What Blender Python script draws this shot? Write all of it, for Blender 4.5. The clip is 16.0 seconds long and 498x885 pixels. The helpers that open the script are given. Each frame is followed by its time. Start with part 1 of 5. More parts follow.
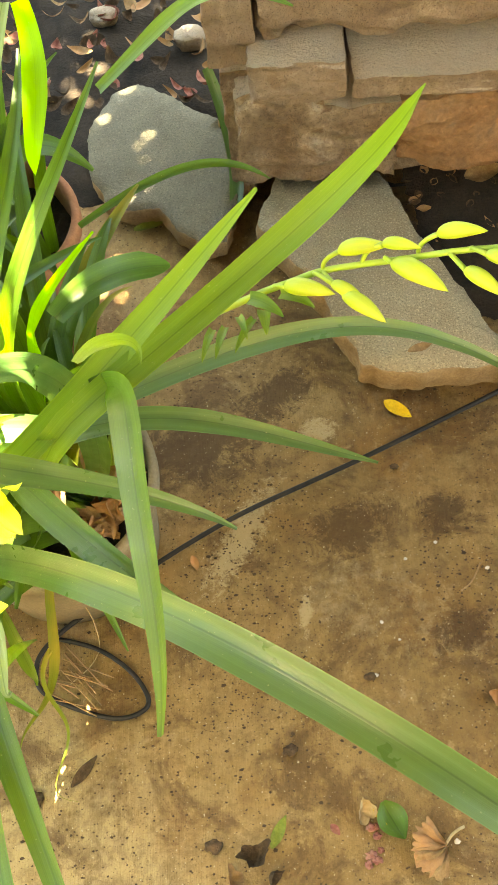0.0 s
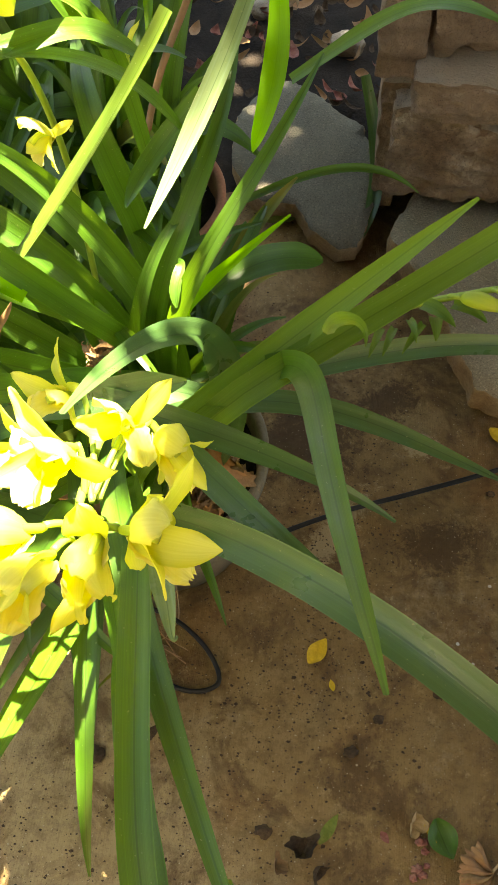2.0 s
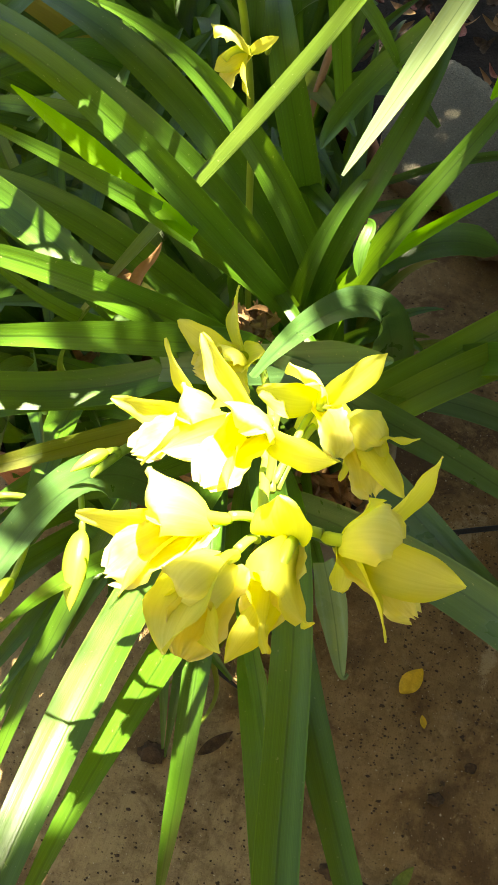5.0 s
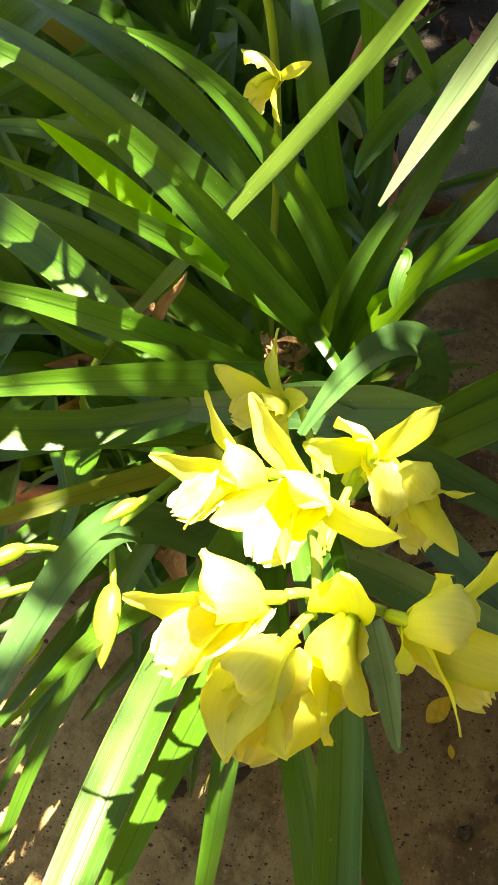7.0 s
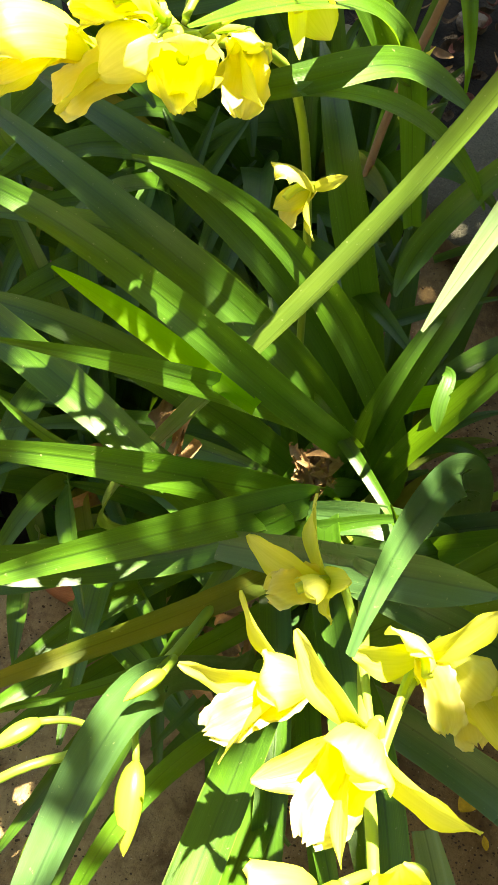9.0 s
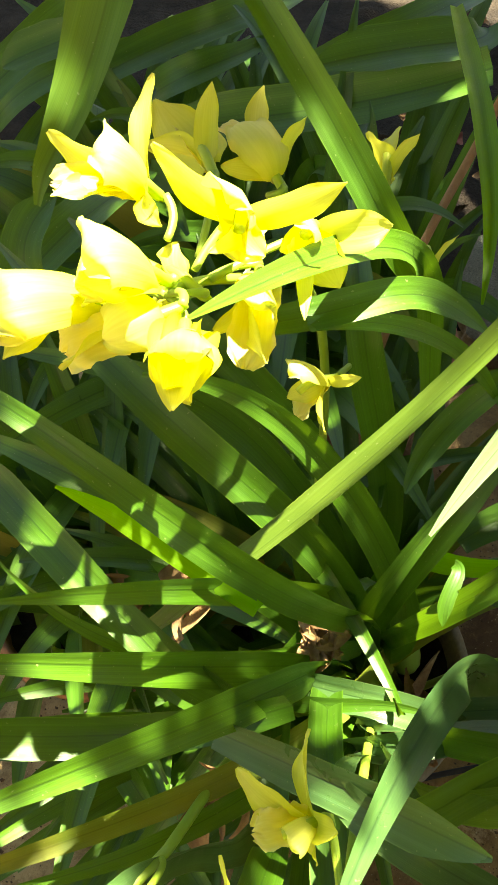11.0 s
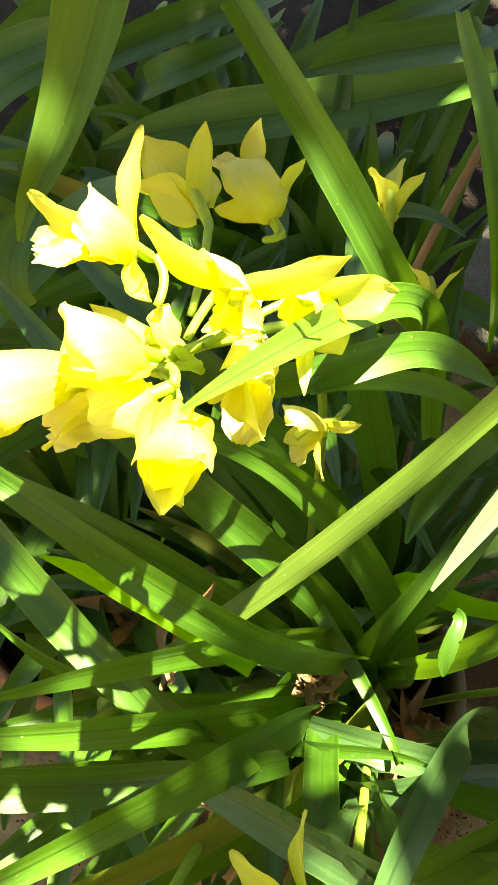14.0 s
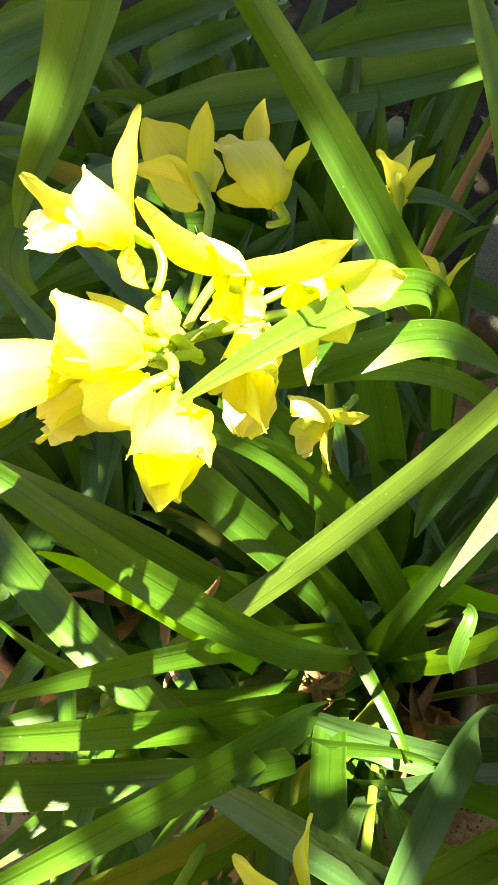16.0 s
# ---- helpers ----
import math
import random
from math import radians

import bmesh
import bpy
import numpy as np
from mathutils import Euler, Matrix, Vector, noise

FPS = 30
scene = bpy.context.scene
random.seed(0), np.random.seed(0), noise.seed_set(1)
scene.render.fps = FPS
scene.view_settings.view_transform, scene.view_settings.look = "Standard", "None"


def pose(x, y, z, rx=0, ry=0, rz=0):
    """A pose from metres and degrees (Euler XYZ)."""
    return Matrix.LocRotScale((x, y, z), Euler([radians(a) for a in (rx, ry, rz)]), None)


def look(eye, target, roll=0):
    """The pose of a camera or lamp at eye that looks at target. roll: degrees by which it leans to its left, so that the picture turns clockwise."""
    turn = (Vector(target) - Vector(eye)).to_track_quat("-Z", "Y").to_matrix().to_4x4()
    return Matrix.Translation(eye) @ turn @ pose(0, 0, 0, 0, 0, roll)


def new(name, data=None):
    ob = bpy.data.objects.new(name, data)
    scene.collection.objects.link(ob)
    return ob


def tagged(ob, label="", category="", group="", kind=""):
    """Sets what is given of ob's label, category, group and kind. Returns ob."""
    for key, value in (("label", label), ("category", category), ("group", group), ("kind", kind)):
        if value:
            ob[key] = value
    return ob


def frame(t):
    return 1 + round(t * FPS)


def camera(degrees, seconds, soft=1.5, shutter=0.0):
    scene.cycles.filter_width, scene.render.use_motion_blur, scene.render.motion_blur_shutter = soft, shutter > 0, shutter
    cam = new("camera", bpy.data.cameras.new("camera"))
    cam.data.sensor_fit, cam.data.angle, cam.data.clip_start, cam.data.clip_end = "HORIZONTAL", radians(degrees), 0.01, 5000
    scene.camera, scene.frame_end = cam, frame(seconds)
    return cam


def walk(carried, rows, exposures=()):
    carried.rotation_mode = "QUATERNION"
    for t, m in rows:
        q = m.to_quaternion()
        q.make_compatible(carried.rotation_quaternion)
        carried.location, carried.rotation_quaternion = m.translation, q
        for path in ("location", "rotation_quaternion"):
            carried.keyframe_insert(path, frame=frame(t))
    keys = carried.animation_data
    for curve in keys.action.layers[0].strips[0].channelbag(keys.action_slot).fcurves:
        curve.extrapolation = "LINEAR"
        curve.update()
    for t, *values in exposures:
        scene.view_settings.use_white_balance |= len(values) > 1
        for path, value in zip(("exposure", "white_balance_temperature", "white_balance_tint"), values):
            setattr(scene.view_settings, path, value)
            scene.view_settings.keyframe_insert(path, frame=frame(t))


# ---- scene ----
cam = camera(29.4, 16.0)
PATH = [
    (0, (0.179, 0.19, 1.531), (0.125, 1.171, -0.211), -5.9),
    (0.5, (0.159, 0.185, 1.535), (0.092, 1.17, -0.205), -4.5),
    (1, (0.125, 0.18, 1.544), (0.045, 1.166, -0.194), -2.8),
    (1.5, (0.099, 0.176, 1.553), (0.006, 1.166, -0.183), -0.9),
    (2, (0.065, 0.156, 1.546), (-0.073, 1.142, -0.188), -0.3),
    (2.5, (0.04, 0.144, 1.541), (-0.139, 1.132, -0.188), 0.2),
    (3, (0.01, 0.127, 1.522), (-0.179, 1.12, -0.204), 1.9),
    (3.5, (-0.004, 0.127, 1.5), (-0.211, 1.124, -0.221), 2.6),
    (4, (-0.023, 0.161, 1.448), (-0.237, 1.146, -0.28), 3.1),
    (4.5, (-0.043, 0.176, 1.415), (-0.273, 1.148, -0.317), 3.2),
    (4.7, (-0.044, 0.189, 1.419), (-0.288, 1.146, -0.32), 2.9),
    (6.8, (-0.073, 0.233, 1.411), (-0.319, 1.159, -0.345), 1.9),
    (7, (-0.08, 0.24, 1.406), (-0.335, 1.186, -0.337), 1.7),
    (7.5, (-0.091, 0.268, 1.413), (-0.348, 1.208, -0.333), 1.4),
    (8, (-0.099, 0.298, 1.417), (-0.363, 1.243, -0.326), 0.9),
    (8.5, (-0.115, 0.314, 1.405), (-0.389, 1.253, -0.339), 0.4),
    (9, (-0.128, 0.353, 1.408), (-0.409, 1.29, -0.336), 0.1),
    (9.5, (-0.139, 0.4, 1.429), (-0.437, 1.338, -0.313), -0.5),
    (10, (-0.135, 0.431, 1.459), (-0.483, 1.398, -0.257), -1.5),
    (10.2, (-0.128, 0.431, 1.465), (-0.514, 1.417, -0.232), -1.8),
    (12.5, (-0.163, 0.526, 1.467), (-0.506, 1.45, -0.274), -0.2),
    (13, (-0.157, 0.525, 1.466), (-0.499, 1.443, -0.277), -0.3),
    (13.5, (-0.161, 0.519, 1.469), (-0.504, 1.437, -0.275), -0.4),
    (14, (-0.162, 0.519, 1.47), (-0.504, 1.438, -0.273), -0.3),
    (14.5, (-0.162, 0.527, 1.464), (-0.503, 1.442, -0.281), -0.5),
    (15, (-0.169, 0.533, 1.456), (-0.512, 1.438, -0.294), -0.8),
    (15.5, (-0.169, 0.534, 1.455), (-0.513, 1.433, -0.298), -0.9),
    (16, (-0.162, 0.53, 1.455), (-0.517, 1.423, -0.299), -1.5),
]
EXPOSURE = [(0.0, 5.73, 9750, 5), (0.5, 5.49, 9100, 5), (1.0, 4.64, 8700, 6), (1.5, 4.28, 8100, 8), (2.0, 4.13, 8150, 9), (3.0, 3.83, 8050, 9), (4.5, 3.53, 7950, 7), (8.0, 3.22, 7850, 3), (10.0, 3.30, 7850, 2), (12.5, 3.37, 7900, 3), (16.0, 3.37, 7900, 3)]
walk(cam, [(t, look(eye, target, roll)) for t, eye, target, roll in PATH], EXPOSURE)

# ---- world and light ----
world = bpy.data.worlds.new("sky")
scene.world = world
world.use_nodes = True
wn = world.node_tree
sky = wn.nodes.new("ShaderNodeTexSky")
sky.sky_type, sky.sun_disc = "NISHITA", False
SUN = Vector((0.12, 0.30, 0.95)).normalized()
sky.sun_elevation = math.asin(SUN.z)
sky.sun_rotation = math.atan2(SUN.x, SUN.y)
wn.links.new(sky.outputs[0], wn.nodes["Background"].inputs[0])
wn.nodes["Background"].inputs[1].default_value = 0.0275
sun = new("sun", bpy.data.lights.new("sun", "SUN"))
sun.data.energy, sun.data.angle, sun.data.color = 5.0, radians(0.6), (1.0, 0.95, 0.86)
sun.matrix_world = look(SUN * 8, (0, 0, 0))


# ---- materials ----
def shader(name):
    m = bpy.data.materials.new(name)
    m.use_nodes = True
    t = m.node_tree
    return m, t, t.nodes["Principled BSDF"]


def add(t, kind, **kw):
    n = t.nodes.new("ShaderNode" + kind)
    for k, v in kw.items():
        n.inputs[k.replace("_", " ")].default_value = v
    return n


def ramp(t, fac, stops):
    n = t.nodes.new("ShaderNodeValToRGB")
    e = n.color_ramp.elements
    while len(e) < len(stops):
        e.new(0.5)
    for el, (p, c) in zip(e, stops):
        el.position = p
        el.color = (*c, 1) if len(c) == 3 else c
    t.links.new(fac, n.inputs[0])
    return n.outputs[0]


def mixc(t, fac, a, b, mode="MIX"):
    n = t.nodes.new("ShaderNodeMix")
    n.data_type, n.blend_type = "RGBA", mode
    for s, v in ((n.inputs[0], fac), (n.inputs[6], a), (n.inputs[7], b)):
        if isinstance(v, (int, float)):
            s.default_value = v
        elif isinstance(v, tuple):
            s.default_value = (*v, 1)
        else:
            t.links.new(v, s)
    return n.outputs[2]


def noise_of(t, scale, detail=4, rough=0.55, coord="Object", stretch=None, dist=0.0):
    c = t.nodes.new("ShaderNodeTexCoord").outputs[coord]
    if stretch:
        mp = t.nodes.new("ShaderNodeMapping")
        mp.inputs["Scale"].default_value = stretch
        t.links.new(c, mp.inputs[0])
        c = mp.outputs[0]
    n = add(t, "TexNoise", Scale=scale, Detail=detail, Roughness=rough, Distortion=dist)
    t.links.new(c, n.inputs["Vector"])
    return n.outputs[0]


def bump(t, p, height, strength, distance=0.002):
    n = add(t, "Bump", Strength=strength, Distance=distance)
    t.links.new(height, n.inputs["Height"])
    t.links.new(n.outputs[0], p.inputs["Normal"])


def leaf_material(name, low, high, glow, translucent=0.3, rough=0.36, veins=0.28, yellow=None, gloss=0.22):
    """A strap leaf: a sunk midrib, fine parallel veins, mottling, thin enough to let sunlight through."""
    m, t, p = shader(name)
    uv = t.nodes.new("ShaderNodeTexCoord").outputs["UV"]
    mp = t.nodes.new("ShaderNodeMapping")
    mp.inputs["Scale"].default_value = (58, 0.05, 1)
    t.links.new(uv, mp.inputs[0])
    vein = add(t, "TexNoise", Scale=1.0, Detail=2, Roughness=0.5)
    t.links.new(mp.outputs[0], vein.inputs["Vector"])
    sep = t.nodes.new("ShaderNodeSeparateXYZ")
    t.links.new(uv, sep.inputs[0])
    off = t.nodes.new("ShaderNodeMath")
    off.operation = "SUBTRACT"
    off.inputs[1].default_value = 0.5
    t.links.new(sep.outputs[0], off.inputs[0])
    mid = t.nodes.new("ShaderNodeMath")
    mid.operation = "ABSOLUTE"
    t.links.new(off.outputs[0], mid.inputs[0])
    rib = ramp(t, mid.outputs[0], [(0.0, (1, 1, 1)), (0.035, (0, 0, 0))])
    margin = ramp(t, mid.outputs[0], [(0.475, (0, 0, 0)), (0.5, (0.6,) * 3)])
    info = t.nodes.new("ShaderNodeObjectInfo").outputs["Random"]
    base = mixc(t, info, low, high)
    base = mixc(t, ramp(t, vein.outputs[0], [(0.42, (veins,) * 3), (0.6, (0, 0, 0))]), base, tuple(0.6 * c for c in low))
    base = mixc(t, ramp(t, noise_of(t, 11, 4, 0.6), [(0.4, (0, 0, 0)), (0.75, (0.28,) * 3)]), base, (min(1, high[0] * 1.5), min(1, high[1] * 1.2), high[2]))
    wide = t.nodes.new("ShaderNodeMapping")
    wide.inputs["Scale"].default_value = (7, 0.03, 1)
    t.links.new(uv, wide.inputs[0])
    band = add(t, "TexNoise", Scale=1.0, Detail=1, Roughness=0.4)
    t.links.new(wide.outputs[0], band.inputs["Vector"])
    # lighter and darker lengthwise bands: shading of the pleats painted into the colour
    base = mixc(t, ramp(t, band.outputs[0], [(0.5, (0, 0, 0)), (0.72, (0.3,) * 3)]), base, (high[0] * 1.5, high[1] * 1.5, high[2] * 2.2))
    base = mixc(t, ramp(t, band.outputs[0], [(0.32, (0.3,) * 3), (0.48, (0, 0, 0))]), base, tuple(0.6 * c for c in low))
    base = mixc(t, rib, base, tuple(0.55 * c for c in low))
    base = mixc(t, margin, base, (high[0] * 2.2, high[1] * 1.7, high[2] * 2))
    spots = noise_of(t, 330, 2, 0.5)
    base = mixc(t, ramp(t, spots, [(0.7, (0, 0, 0)), (0.76, (0.5,) * 3)]), base, (0.3, 0.33, 0.14))
    if yellow:
        base = mixc(t, ramp(t, noise_of(t, 6, 3), [(0.45, (0, 0, 0)), (0.62, (0.8,) * 3)]), base, yellow)
    t.links.new(base, p.inputs["Base Color"])
    t.links.new(ramp(t, noise_of(t, 24, 4), [(0.3, (rough - 0.08,) * 3), (0.7, (rough + 0.16,) * 3)]), p.inputs["Roughness"])
    p.inputs["Specular IOR Level"].default_value = gloss
    h = t.nodes.new("ShaderNodeMath")
    h.operation = "SUBTRACT"
    t.links.new(vein.outputs[0], h.inputs[0])
    t.links.new(rib, h.inputs[1])
    pleat = t.nodes.new("ShaderNodeMath")
    pleat.operation = "MULTIPLY_ADD"
    pleat.inputs[1].default_value = 2.6
    t.links.new(band.outputs[0], pleat.inputs[0])
    t.links.new(h.outputs[0], pleat.inputs[2])
    bump(t, p, pleat.outputs[0], 0.24, 0.0009)
    tr = add(t, "BsdfTranslucent")
    t.links.new(mixc(t, ramp(t, vein.outputs[0], [(0.4, (0.25,) * 3), (0.62, (0, 0, 0))]), glow, tuple(0.5 * c for c in glow)), tr.inputs["Color"])
    mx = t.nodes.new("ShaderNodeMixShader")
    mx.inputs[0].default_value = translucent
    t.links.new(p.outputs[0], mx.inputs[1])
    t.links.new(tr.outputs[0], mx.inputs[2])
    t.links.new(mx.outputs[0], t.nodes["Material Output"].inputs[0])
    return m


def petal_material(name, low, high, glow, translucent=0.4, blush=None):
    m, t, p = shader(name)
    uv = t.nodes.new("ShaderNodeTexCoord").outputs["UV"]
    sep = t.nodes.new("ShaderNodeSeparateXYZ")
    t.links.new(uv, sep.inputs[0])
    mp = t.nodes.new("ShaderNodeMapping")
    mp.inputs["Scale"].default_value = (18, 1.2, 1)
    t.links.new(uv, mp.inputs[0])
    vein = add(t, "TexNoise", Scale=1.0, Detail=2)
    t.links.new(mp.outputs[0], vein.inputs["Vector"])
    base = mixc(t, sep.outputs[1], low, high)
    rim = add(t, "Math")
    rim.operation = "PINGPONG"
    rim.inputs[1].default_value = 0.5
    t.links.new(sep.outputs[0], rim.inputs[0])
    # rims stay yellow, centres paler: the sun's bleaching painted into the tepal
    if not blush:
        base = mixc(t, ramp(t, rim.outputs[0], [(0.03, (0.75,) * 3), (0.16, (0, 0, 0))]), base, low)
    base = mixc(t, ramp(t, vein.outputs[0], [(0.4, (0.35,) * 3), (0.62, (0, 0, 0))]), base, tuple(0.8 * c for c in low))
    if blush:
        base = mixc(t, ramp(t, noise_of(t, 60, 3), [(0.45, (0, 0, 0)), (0.7, (0.8,) * 3)]), base, blush)
    t.links.new(base, p.inputs["Base Color"])
    p.inputs["Roughness"].default_value = 0.42
    p.inputs["Specular IOR Level"].default_value = 0.5
    bump(t, p, vein.outputs[0], 0.35, 0.0008)
    tr = add(t, "BsdfTranslucent")
    tr.inputs["Color"].default_value = (*glow, 1)
    mx = t.nodes.new("ShaderNodeMixShader")
    mx.inputs[0].default_value = translucent
    t.links.new(p.outputs[0], mx.inputs[1])
    t.links.new(tr.outputs[0], mx.inputs[2])
    t.links.new(mx.outputs[0], t.nodes["Material Output"].inputs[0])
    return m


def rough_material(name, stops, scale, fine, rough=0.85, relief=0.6, distance=0.004, tint=None, sky_tone=None, pits=0.0):
    """Stone, soil, bark, dry matter: colour by broad noise, grain by fine noise."""
    m, t, p = shader(name)
    broad = noise_of(t, scale, 6, 0.62, dist=0.4)
    grain = noise_of(t, fine, 5, 0.7)
    base = ramp(t, broad, stops)
    base = mixc(t, ramp(t, grain, [(0.3, (0.55,) * 3), (0.7, (0, 0, 0))]), base, tuple(0.45 * c for c in stops[0][1]))
    if tint:
        info = t.nodes.new("ShaderNodeObjectInfo").outputs["Random"]
        base = mixc(t, ramp(t, info, [(0.0, (0, 0, 0)), (1.0, (0.75,) * 3)]), base, tint)
    # upward faces painted paler: sky light on the ledges put into the colour
    if sky_tone:
        up = t.nodes.new("ShaderNodeSeparateXYZ")
        t.links.new(t.nodes.new("ShaderNodeNewGeometry").outputs["Normal"], up.inputs[0])
        lie = add(t, "Math")
        lie.operation = "MULTIPLY_ADD"
        lie.inputs[1].default_value = 0.5
        t.links.new(grain, lie.inputs[0])
        t.links.new(up.outputs[2], lie.inputs[2])
        base = mixc(t, ramp(t, lie.outputs[0], [(0.75, (0, 0, 0)), (0.95, (0.8,) * 3)]), base, sky_tone)
    if pits:
        base = mixc(t, ramp(t, noise_of(t, 420, 3, 0.6), [(0.36, (pits,) * 3), (0.44, (0, 0, 0))]), base, tuple(0.4 * c for c in stops[0][1]))
        base = mixc(t, ramp(t, noise_of(t, 260, 3, 0.6, dist=0.3), [(0.58, (0, 0, 0)), (0.66, (pits * 0.6,) * 3)]), base, tuple(min(0.8, 1.5 * c) for c in stops[-1][1]))
    t.links.new(base, p.inputs["Base Color"])
    p.inputs["Roughness"].default_value = rough
    p.inputs["Specular IOR Level"].default_value = 0.25
    both = add(t, "Math")
    t.links.new(broad, both.inputs[0])
    t.links.new(grain, both.inputs[1])
    bump(t, p, both.outputs[0], relief, distance)
    return m


LEAF = leaf_material("strap_leaf", (0.028, 0.082, 0.005), (0.056, 0.142, 0.009), (0.25, 0.5, 0.02), 0.22, 0.4, 0.4, gloss=0.45)
LIME = leaf_material("young_leaf", (0.058, 0.135, 0.014), (0.09, 0.18, 0.022), (0.34, 0.52, 0.03), 0.28)
OLIVE = leaf_material("olive_leaf", (0.072, 0.128, 0.016), (0.105, 0.165, 0.025), (0.34, 0.48, 0.03), 0.25)
# waxy gloss, with some sky sheen put into the greyer base colour
GREY = leaf_material("waxy_sheen_leaf", (0.04, 0.098, 0.026), (0.062, 0.134, 0.038), (0.2, 0.38, 0.05), 0.15, 0.33, 0.22, gloss=0.55)
# thin leaf, its green glow raised to carry the sun behind it
BACKLIT = leaf_material("thin_backlit_leaf", (0.06, 0.14, 0.006), (0.08, 0.17, 0.008), (0.36, 0.85, 0.01), 0.55)
PALE = leaf_material("pale_leaf", (0.125, 0.19, 0.085), (0.16, 0.23, 0.11), (0.34, 0.5, 0.1), 0.2, 0.32, 0.14)
OLD = leaf_material("yellowing_leaf", (0.085, 0.14, 0.015), (0.13, 0.17, 0.02), (0.42, 0.46, 0.04), 0.28, 0.5, 0.3, (0.3, 0.24, 0.04))
CROWN_LEAF = leaf_material("tree_leaf", (0.03, 0.06, 0.008), (0.05, 0.09, 0.012), (0.1, 0.2, 0.02), 0.06, 0.4)
PETAL = petal_material("petal", (0.72, 0.735, 0.035), (0.86, 0.845, 0.2), (0.8, 0.8, 0.08), 0.45)
# paler copy of the petal: the sun's whitening of hoods put into colour
HOOD = petal_material("sunlit_petal", (0.79, 0.78, 0.09), (0.91, 0.9, 0.34), (0.82, 0.81, 0.1), 0.42)
LIP = petal_material("lip", (0.82, 0.7, 0.07), (0.9, 0.85, 0.42), (0.9, 0.84, 0.06), 0.42, (0.84, 0.68, 0.05))
BUD = petal_material("bud", (0.34, 0.48, 0.04), (0.6, 0.65, 0.08), (0.6, 0.75, 0.05), 0.3)
STEM = petal_material("stem", (0.3, 0.44, 0.05), (0.3, 0.44, 0.05), (0.5, 0.6, 0.06), 0.15)
STONE = rough_material("wall_stone", [(0.25, (0.1, 0.066, 0.04)), (0.4, (0.21, 0.145, 0.085)), (0.52, (0.27, 0.2, 0.13)), (0.6, (0.4, 0.32, 0.22)), (0.66, (0.2, 0.13, 0.075))], 11, 90, 0.9, 1.0, 0.008, (0.26, 0.19, 0.13), (0.4, 0.34, 0.25), 0.5)
ORANGE_STONE = rough_material("orange_stone", [(0.25, (0.17, 0.095, 0.045)), (0.45, (0.29, 0.155, 0.07)), (0.6, (0.34, 0.2, 0.1)), (0.7, (0.27, 0.19, 0.12))], 9, 90, 0.9, 1.0, 0.007)
SLAB = rough_material("grey_slab", [(0.3, (0.29, 0.25, 0.165)), (0.7, (0.43, 0.38, 0.255))], 6, 260, 0.95, 1.0, 0.004, pits=0.7)
WORN = rough_material("worn_stone", [(0.3, (0.14, 0.13, 0.088)), (0.7, (0.23, 0.21, 0.145))], 7, 220, 0.9, 0.9, 0.004, pits=0.7)
BROKEN = rough_material("broken_edge", [(0.3, (0.3, 0.2, 0.1)), (0.7, (0.46, 0.34, 0.19))], 22, 180, 0.95, 1.0, 0.008)
SOIL = rough_material("soil", [(0.3, (0.015, 0.011, 0.008)), (0.7, (0.06, 0.045, 0.03))], 12, 140, 0.95, 1.0, 0.01)
DRY = rough_material("dry_sheath", [(0.3, (0.2, 0.11, 0.045)), (0.7, (0.46, 0.32, 0.15))], 30, 240, 0.8, 0.5, 0.002, (0.38, 0.2, 0.09))
TERRA = rough_material("terracotta", [(0.3, (0.4, 0.16, 0.08)), (0.7, (0.52, 0.26, 0.14))], 8, 120, 0.85, 0.3)
POT = rough_material("pale_pot", [(0.3, (0.2, 0.165, 0.1)), (0.7, (0.31, 0.26, 0.17))], 7, 160, 0.6, 0.25)
HOSE = rough_material("black_hose", [(0.3, (0.01, 0.0095, 0.009)), (0.7, (0.03, 0.028, 0.024))], 20, 200, 0.5, 0.2, 0.001)
YELLOW = rough_material("fallen_yellow", [(0.3, (0.6, 0.4, 0.02)), (0.7, (0.75, 0.52, 0.05))], 30, 160, 0.6, 0.2, 0.001)
GREENFALL = rough_material("fallen_green", [(0.3, (0.12, 0.17, 0.02)), (0.7, (0.3, 0.32, 0.06))], 30, 160, 0.6, 0.2, 0.001)
DARKBIT = rough_material("dark_litter", [(0.3, (0.045, 0.029, 0.016)), (0.7, (0.15, 0.095, 0.048))], 40, 200, 0.9, 0.8, 0.004)
PINK = rough_material("red_litter", [(0.3, (0.24, 0.06, 0.045)), (0.7, (0.46, 0.25, 0.17))], 40, 200, 0.8, 0.5, 0.002)
TAN = rough_material("papery_tan", [(0.3, (0.4, 0.28, 0.13)), (0.7, (0.58, 0.46, 0.26))], 30, 200, 0.75, 0.5, 0.002)
# tan finish for the unseen wall added behind the patio
PLASTER = rough_material("plaster", [(0.3, (0.3, 0.25, 0.18)), (0.7, (0.36, 0.3, 0.22))], 3, 90, 0.9, 0.3)
WHITE = rough_material("pale_chip", [(0.3, (0.55, 0.5, 0.42)), (0.7, (0.75, 0.7, 0.62))], 40, 200, 0.8, 0.4, 0.002)


